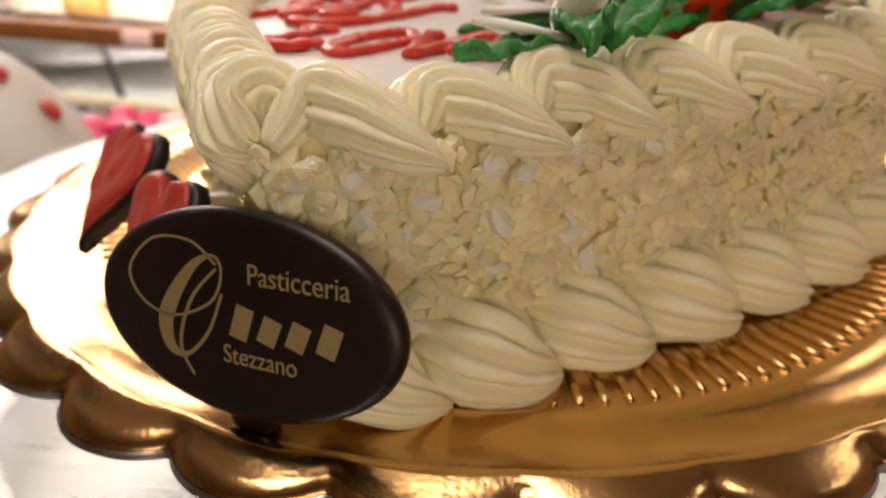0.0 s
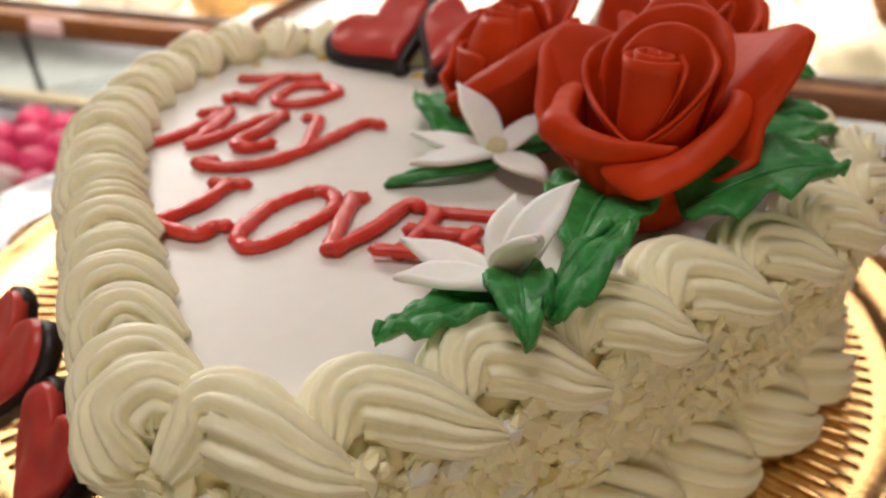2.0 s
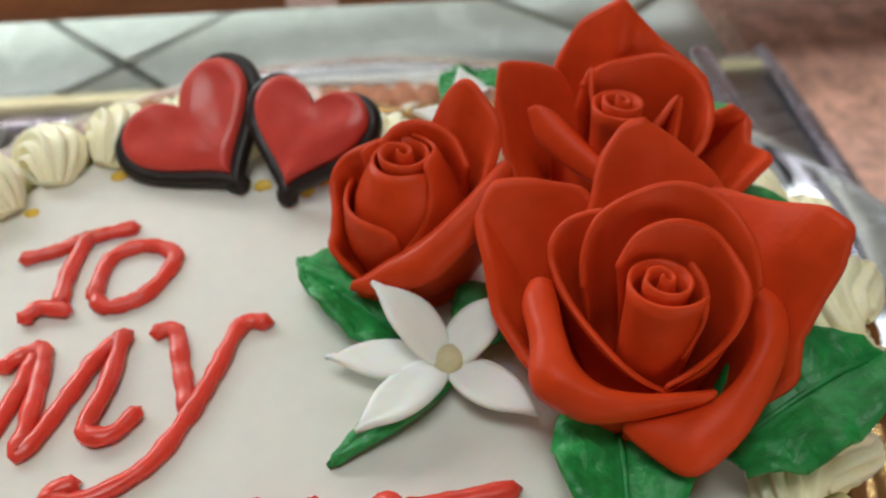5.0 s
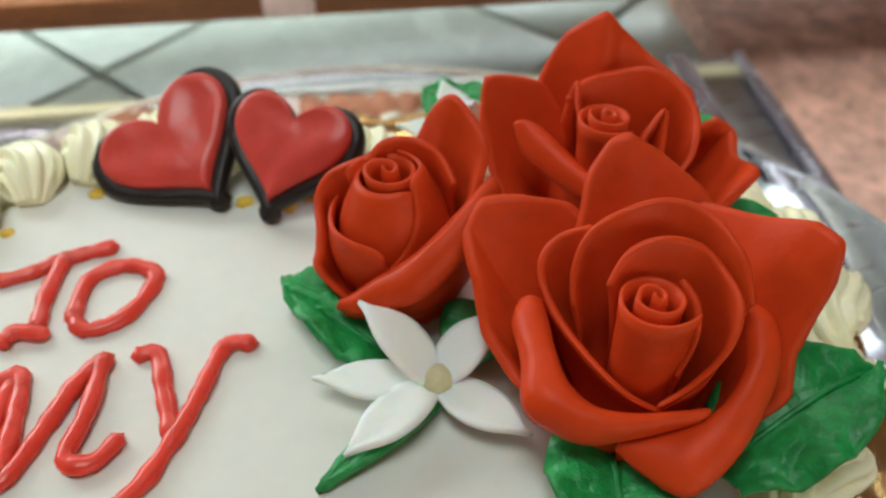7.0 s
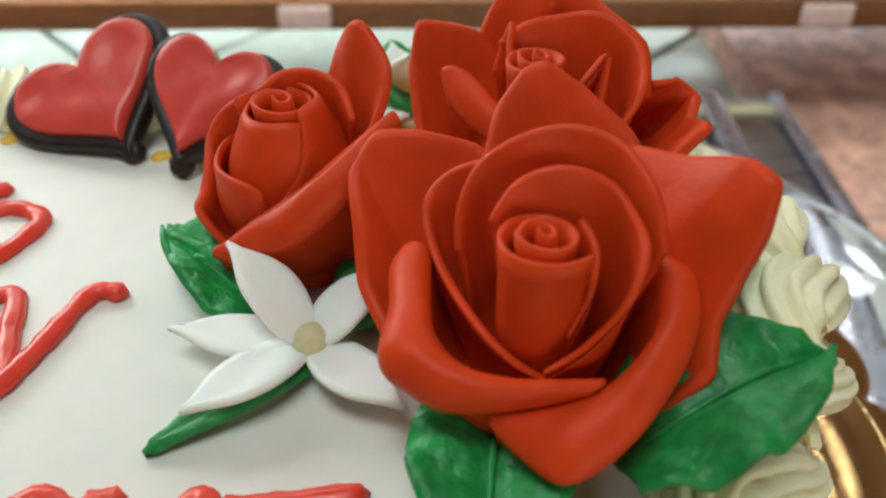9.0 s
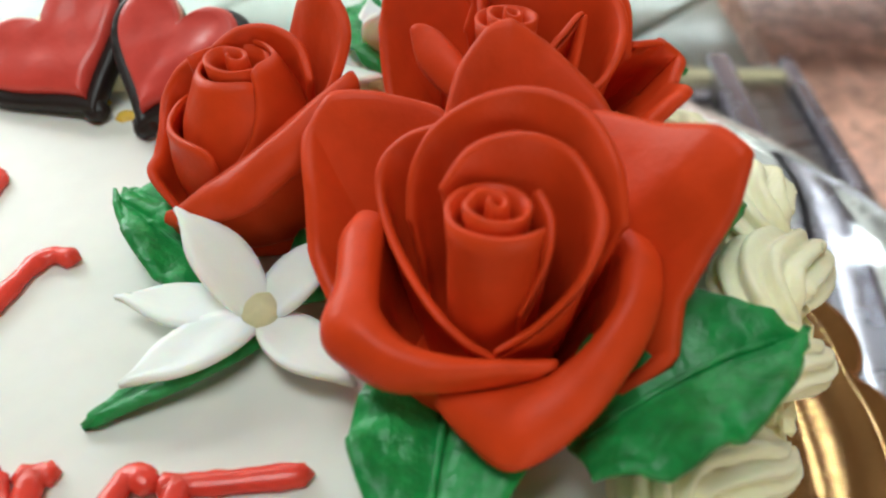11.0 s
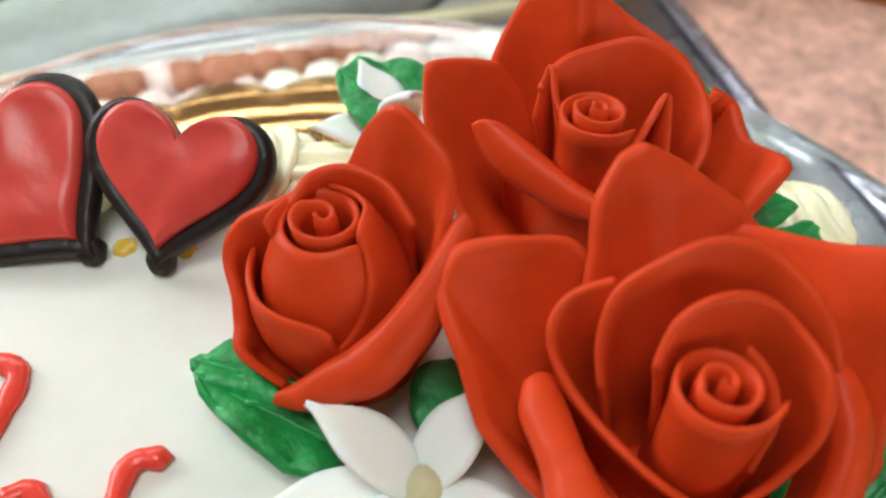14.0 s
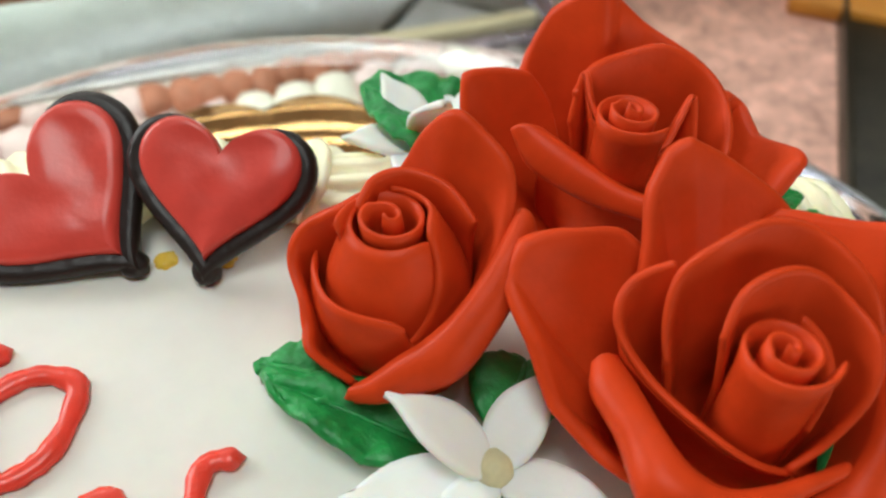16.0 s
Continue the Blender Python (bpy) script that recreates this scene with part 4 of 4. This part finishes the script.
leaf((0.040, 0.058, 0.0775), (0.007, 0.042, 0.0765), 0.0050, 0.001, 0.0006, 1, "narrow green icing leaf under a white flower")
leaf((0.090, 0.016, 0.0850), (0.131, 0.023, 0.0965), 0.0165, 0.005, 0.006, 2, "broad green icing leaf under the large rose")
leaf((0.074, 0.036, 0.081), (0.062, 0.000, 0.079), 0.0170, 0.004, 0.006, 3, "broad green icing leaf under the large rose")
leaf((0.028, 0.090, 0.0765), (0.0100, 0.1042, 0.0815), 0.0095, 0.002, 0.006, 4)
leaf((0.036, 0.068, 0.0765), (0.0098, 0.0972, 0.0850), 0.0105, 0.001, 0.006, 5)
leaf((0.046, -0.026, 0.0815), (0.020, -0.049, 0.087), 0.0080, 0.002, 0.007, 6, "ruffled green icing leaf over the piped border")
leaf((0.047, -0.024, 0.087), (0.050, -0.052, 0.0905), 0.0080, 0.004, 0.007, 7, "ruffled green icing leaf over the piped border")
leaf((0.055, -0.041, 0.0885), (0.074, -0.010, 0.095), 0.0060, 0.003, 0.007, 8, "ruffled green icing leaf over the piped border")
leaf((0.100, 0.050, 0.084), (0.140, 0.062, 0.093), 0.0110, 0.003, 0.003, 9)
leaf((0.086, 0.140, 0.082), (0.0690, 0.1685, 0.0915), 0.0165, 0.002, 0.006, 10)
leaf((0.118, 0.085, 0.084), (0.1441, 0.0788, 0.0905), 0.0090, 0.003, 0.002, 11)
leaf((0.124, 0.128, 0.082), (0.1500, 0.1160, 0.0925), 0.0100, 0.003, 0.003, 12)
leaf((0.062, 0.078, 0.079), (0.046, 0.064, 0.079), 0.0120, 0.001, 0.002, 13)
leaf((0.118, 0.062, 0.084), (0.146, 0.074, 0.088), 0.0080, 0.002, 0.002, 14)


# ---- chocolate-edged hearts ----
def heart_line(n=64):
    res = []
    for i in range(n):
        t = 2 * math.pi * i / n
        x = math.copysign(abs(math.sin(t)) ** 2.5, math.sin(t))
        y = (13 * math.cos(t) - 5 * math.cos(2 * t) - 2 * math.cos(3 * t) - math.cos(4 * t)) / 16
        res.append((x, (y + 1.06) / 2.0))
    return res


GLAZE_UP = 0.0016


def heart(tip, up, face, size, wide, label):
    """A heart biscuit: tip is its point, up runs to its notch, face is the way its glaze looks."""
    e2 = Vector(up).normalized()
    e1 = e2.cross(Vector(face)).normalized()
    e3 = e1.cross(e2)
    m = Matrix((e1, e2, e3)).transposed().to_4x4()
    m.translation = Vector(tip)
    t = thing("heart_biscuit", tip, label, "heart biscuit", "heart biscuits")
    base = [(x * wide, y * size) for x, y in heart_line()]
    c = (0.0, size * 0.55)

    def ring(k, z, uneven=0.0, rise=0.0):
        pts = [Vector((c[0] + (x - c[0]) * k, c[1] + rise + (y - c[1]) * k, z)) for x, y in base]
        return [m @ (p + Vector((0, 0, uneven * noise.noise(Vector((p.x * 110, p.y * 110, tip[0] * 300)))))) for p in pts]

    def solid(rings):
        verts, faces, n = [], [], len(base)
        for r in rings:
            verts += r
        for q in range(len(rings) - 1):
            for i in range(n):
                j = (i + 1) % n
                faces.append((q * n + i, q * n + j, (q + 1) * n + j, (q + 1) * n + i))
        verts += [sum(rings[0], Vector()) / n, sum(rings[-1], Vector()) / n]
        o = len(verts) - 2
        for i in range(n):
            j = (i + 1) % n
            faces += [(o, j, i), (o + 1, (len(rings) - 1) * n + i, (len(rings) - 1) * n + j)]
        return verts, faces

    grid_part("chocolate_base", *solid([ring(0.94, -0.0025), ring(1.0, -0.0015), ring(1.02, 0.0005), ring(1.0, 0.0026), ring(0.93, 0.0036), ring(0.86, 0.0030)]), CHOC_EDGE, t, "dark chocolate edge")
    bm = lump(0.0036, 7, 0.8, 0.2)
    bmesh.ops.transform(bm, matrix=m @ Matrix.Translation((0, 0.0026, -0.0010)), verts=bm.verts)
    part("chocolate_drop", bm, CHOC_EDGE, t, "dark chocolate drop at the point")
    grid_part("red_glaze", *solid([ring(0.87, 0.001, 0, GLAZE_UP), ring(0.86, 0.0034, 0, GLAZE_UP), ring(0.83, 0.0047, 0, GLAZE_UP)] + [ring(q, 0.0053, 0.0013, GLAZE_UP) for q in (0.78, 0.68, 0.58, 0.48, 0.38, 0.28, 0.18, 0.08)]), RED_GLAZE, t, "uneven glossy red glaze")
    return t


heart((-0.002, 0.146, 0.0765), (-0.019, 0.040, 0.018), (-0.57, -0.94, 1.75), 0.048, 0.0265, "red glazed heart biscuit lying against the piped border")
heart((0.010, 0.136, 0.0765), (0.019, 0.022, 0.026), (-0.59, -0.76, 1.05), 0.042, 0.0225, "red glazed heart biscuit lying against the piped border")
heart((-0.108, -0.013, 0.012), (0.018, 0.022, 0.036), (-0.64, -0.56, 0.5), 0.050, 0.025, "red glazed heart biscuit leaning on the cake's side")
heart((-0.075, -0.046, 0.010), (0.013, 0.021, 0.036), (-0.64, -0.56, 0.5), 0.046, 0.023, "red glazed heart biscuit leaning on the cake's side")

# ---- chocolate plaque ----
PC = Vector((-0.0235, -0.083, 0.0340))
E1 = Vector((0.089, -0.030, 0.008)).normalized()
E3 = E1.cross(Vector((0.0, 0.22, 1.0)).normalized()).normalized()
E2 = E3.cross(E1)
PM = Matrix((E1, E2, E3)).transposed().to_4x4()
PM.translation = PC
plaque = thing("chocolate_plaque", (PC.x, PC.y, 0.001), "oval dark chocolate plaque with gold print", "plaque")


def oval(prof, n=96):
    verts, faces = [], []
    for a, b, z in prof:
        verts += [PM @ Vector((a * math.cos(2 * math.pi * i / n), b * math.sin(2 * math.pi * i / n), z)) for i in range(n)]
    for q in range(len(prof) - 1):
        for i in range(n):
            j = (i + 1) % n
            faces.append((q * n + i, q * n + j, (q + 1) * n + j, (q + 1) * n + i))
    faces += [tuple(range(n))[::-1], tuple(range((len(prof) - 1) * n, len(prof) * n))]
    return verts, faces


PA, PB = 0.0440, 0.0246
grid_part("chocolate_oval", *oval([(PA - 0.003, PB - 0.003, -0.003), (PA - 0.0006, PB - 0.0006, -0.0022), (PA, PB, -0.0005), (PA - 0.0004, PB - 0.0004, 0.0012), (PA - 0.0022, PB - 0.0022, 0.0024), (PA - 0.005, PB - 0.005, 0.0028)]), CHOC, plaque)
foot_at = PM @ Vector((-0.004, -PB + 0.006, -0.0075))
part("chocolate_foot", box(foot_at.x, foot_at.y, foot_at.z / 2, 0.012, 0.007, foot_at.z, -18, 0.002), CHOC, plaque)
FACE = 0.0029


def print_text(name, text, at, height, turn=0.0, stretch=1.0):
    cu = bpy.data.curves.new(name, "FONT")
    cu.body, cu.size, cu.extrude = text, height, 0.00012
    tmp = bpy.data.objects.new(name, cu)
    scene.collection.objects.link(tmp)
    me = bpy.data.meshes.new_from_object(tmp.evaluated_get(bpy.context.evaluated_depsgraph_get()))
    bpy.data.objects.remove(tmp)
    me.transform(Matrix.Diagonal((U, U, U, 1)) @ PM @ Matrix.Translation((at[0], at[1], FACE)) @ pose(0, 0, 0, 0, 0, turn) @ Matrix.Diagonal((stretch, 1, 1, 1)))
    me.name = name
    return link(name, me, GILT, plaque, "gold printed word", smooth=False)


print_text("upper_word", "Pasticceria", (0.0045, 0.0082), 0.0068, 0, 0.95)
print_text("lower_word", "Stezzano", (-0.0030, -0.0108), 0.0062, 0, 0.95)


def ribbon(name, pts, widths):
    line = smooth_line(pts, 8)
    wid = smooth_line([(w,) for w in widths], 8)
    verts, faces = [], []
    for i, p in enumerate(line):
        d = line[min(i + 1, len(line) - 1)] - line[max(i - 1, 0)]
        d = d / (np.linalg.norm(d) + 1e-9)
        n = np.array((-d[1], d[0])) * wid[i][0]
        for q, z in ((p + n, FACE), (p - n, FACE), (p - n, FACE - 0.0003), (p + n, FACE - 0.0003)):
            verts.append(PM @ Vector((q[0] * 0.98 + 0.0055, q[1] * 0.80 + 0.001, z)))
    for i in range(len(line) - 1):
        for k in range(4):
            faces.append((i * 4 + k, i * 4 + (k + 1) % 4, (i + 1) * 4 + (k + 1) % 4, (i + 1) * 4 + k))
    return grid_part(name, verts, faces, GILT, plaque, "gold printed flourish", smooth=False)


ribbon("flourish", [(-0.010, 0.013), (-0.018, 0.019), (-0.030, 0.018), (-0.038, 0.008), (-0.034, -0.001), (-0.024, -0.004), (-0.012, 0.002), (-0.0085, 0.011), (-0.011, 0.0155), (-0.018, 0.011), (-0.026, -0.003), (-0.0255, -0.013), (-0.020, -0.015), (-0.013, -0.007), (-0.0085, 0.005)],
       [0.0004, 0.0004, 0.0004, 0.0004, 0.0004, 0.0004, 0.0004, 0.0004, 0.0005, 0.0014, 0.0024, 0.0018, 0.0007, 0.0005, 0.0004])
ribbon("flourish", [(-0.010, 0.012), (-0.018, 0.002), (-0.022, -0.012), (-0.018, -0.021)], [0.0004, 0.0005, 0.0005, 0.0004])
for bar_x, bar_h in ((-0.003, 0.0095), (0.0050, 0.0075), (0.0130, 0.0075), (0.0215, 0.0085)):
    ribbon("name_bar", [(bar_x - 0.0012, -0.0072), (bar_x + 0.0014, -0.0072 + bar_h)], [0.0026, 0.0026])

# yellow gel that has run out under the hearts and between the shells
for k, (x, y, r) in enumerate(((0.004, 0.148, 0.0030), (0.017, 0.141, 0.0026), (0.023, 0.146, 0.0034), (-0.004, 0.156, 0.0030), (-0.040, 0.166, 0.0028), (-0.066, 0.155, 0.0024), (-0.080, 0.136, 0.0022), (0.060, -0.020, 0.0024))):
    bm = lump(r, 40 + k, 0.35, 0.3)
    bmesh.ops.translate(bm, vec=(x, y, TOP - 0.0006), verts=bm.verts)
    part("gel_drip", bm, GEL, cake, "yellow gel drip")

# ---- chips pressed on the side of the cake ----
rnd = random.Random(17)


def chip_mesh(seed, mat, size, flat=0.42):
    r2 = random.Random(seed)
    bm = bmesh.new()
    bmesh.ops.create_icosphere(bm, subdivisions=1, radius=1.0)
    for v in bm.verts:
        v.co = Vector((v.co.x * r2.uniform(0.7, 1.15), v.co.y * r2.uniform(0.7, 1.15), v.co.z * flat * r2.uniform(0.7, 1.2))) * size
    bmesh.ops.scale(bm, vec=(U, U, U), verts=bm.verts)
    me = bpy.data.meshes.new("chip")
    bm.to_mesh(me)
    bm.free()
    me.materials.append(mat)
    return me


chips = [chip_mesh(k, CHIP, 0.0047) for k in range(10)] + [chip_mesh(50 + k, CHIP_WHITE, 0.0046, 0.55) for k in range(4)]
CHIP_V = [np.array([v.co for v in me.vertices]) for me in chips[:10]]
CHIP_F = [[tuple(p.vertices) for p in me.polygons] for me in chips[:10]]
far_v, far_f, count = [], [], 0
n_all = 4600
for k in range(n_all):
    s = rnd.uniform(-WEST_LEN + 0.01, HALF_LEN - 0.01)
    z = 0.014 + 0.056 * rnd.random() ** 0.9
    p, t, nrm = outline_at(s, rnd.uniform(-0.0006, 0.0022) - 0.0132 * max(0.0, 1 - z / 0.063))
    k_size = rnd.uniform(0.55, 1.25)
    q = Vector((nrm[0], nrm[1], 0)).to_track_quat("Z", "Y").to_matrix().to_4x4()
    m = Matrix.Translation((p[0] * U, p[1] * U, z * U)) @ q @ pose(0, 0, 0, rnd.gauss(0, 26), rnd.gauss(0, 26), rnd.uniform(0, 360)) @ Matrix.Diagonal((k_size, k_size * rnd.uniform(0.6, 1.1), k_size, 1))
    if -0.03 < s < 0.11 and count < 300 and k % 3:
        count += 1
        ob = new("chip", chips[10 + rnd.randrange(4) if rnd.random() < 0.10 else rnd.randrange(10)])
        ob.parent = cake
        ob.matrix_parent_inverse = cake.matrix_basis.inverted()
        ob.matrix_basis = m
    else:
        j = rnd.randrange(10)
        mm = np.array(m)
        o = len(far_v)
        far_v += [tuple(x) for x in CHIP_V[j] @ mm[:3, :3].T + mm[:3, 3]]
        far_f += [tuple(i + o for i in c) for c in CHIP_F[j]]
me = bpy.data.meshes.new("chip_coating")
me.from_pydata(far_v, [], far_f)
me.update()
tagged(link("chip_coating", me, CHIP, cake, "", smooth=False), "pale chips pressed on the side", "", "", "stuff")
# larger white sugar pieces under the border
for x, y, z, sz in ((0.008, -0.073, 0.071, 1.2), (0.032, -0.059, 0.055, 1.6), (0.036, -0.054, 0.067, 1.5), (0.016, -0.068, 0.063, 1.7), (0.028, -0.058, 0.069, 1.6), (0.004, -0.073, 0.062, 1.0), (0.012, -0.068, 0.055, 0.9), (0.062, -0.034, 0.050, 1.2), (-0.014, -0.072, 0.055, 1.4), (-0.012, -0.072, 0.040, 1.6), (0.004, -0.068, 0.032, 1.5), (0.014, -0.062, 0.028, 1.3)):
    best = min((outline_at(s / 1000.0, 0.002 - 0.0132 * max(0.0, 1 - z / 0.063)) for s in range(-60, 120, 2)), key=lambda r: (r[0][0] - x) ** 2 + (r[0][1] - y) ** 2)
    ob = new("chip", chips[10 + rnd.randrange(4)])
    ob.parent = cake
    ob.matrix_parent_inverse = cake.matrix_basis.inverted()
    q = Vector((best[2][0], best[2][1], 0.2)).to_track_quat("Z", "Y").to_matrix().to_4x4()
    ob.matrix_basis = Matrix.Translation((best[0][0] * U, best[0][1] * U, (z - 0.004) * U)) @ q @ Matrix.Scale(0.62, 4) @ pose(0, 0, 0, 10, 5, rnd.uniform(0, 360)) @ Matrix.Diagonal((sz, sz * 0.7, sz, 1))
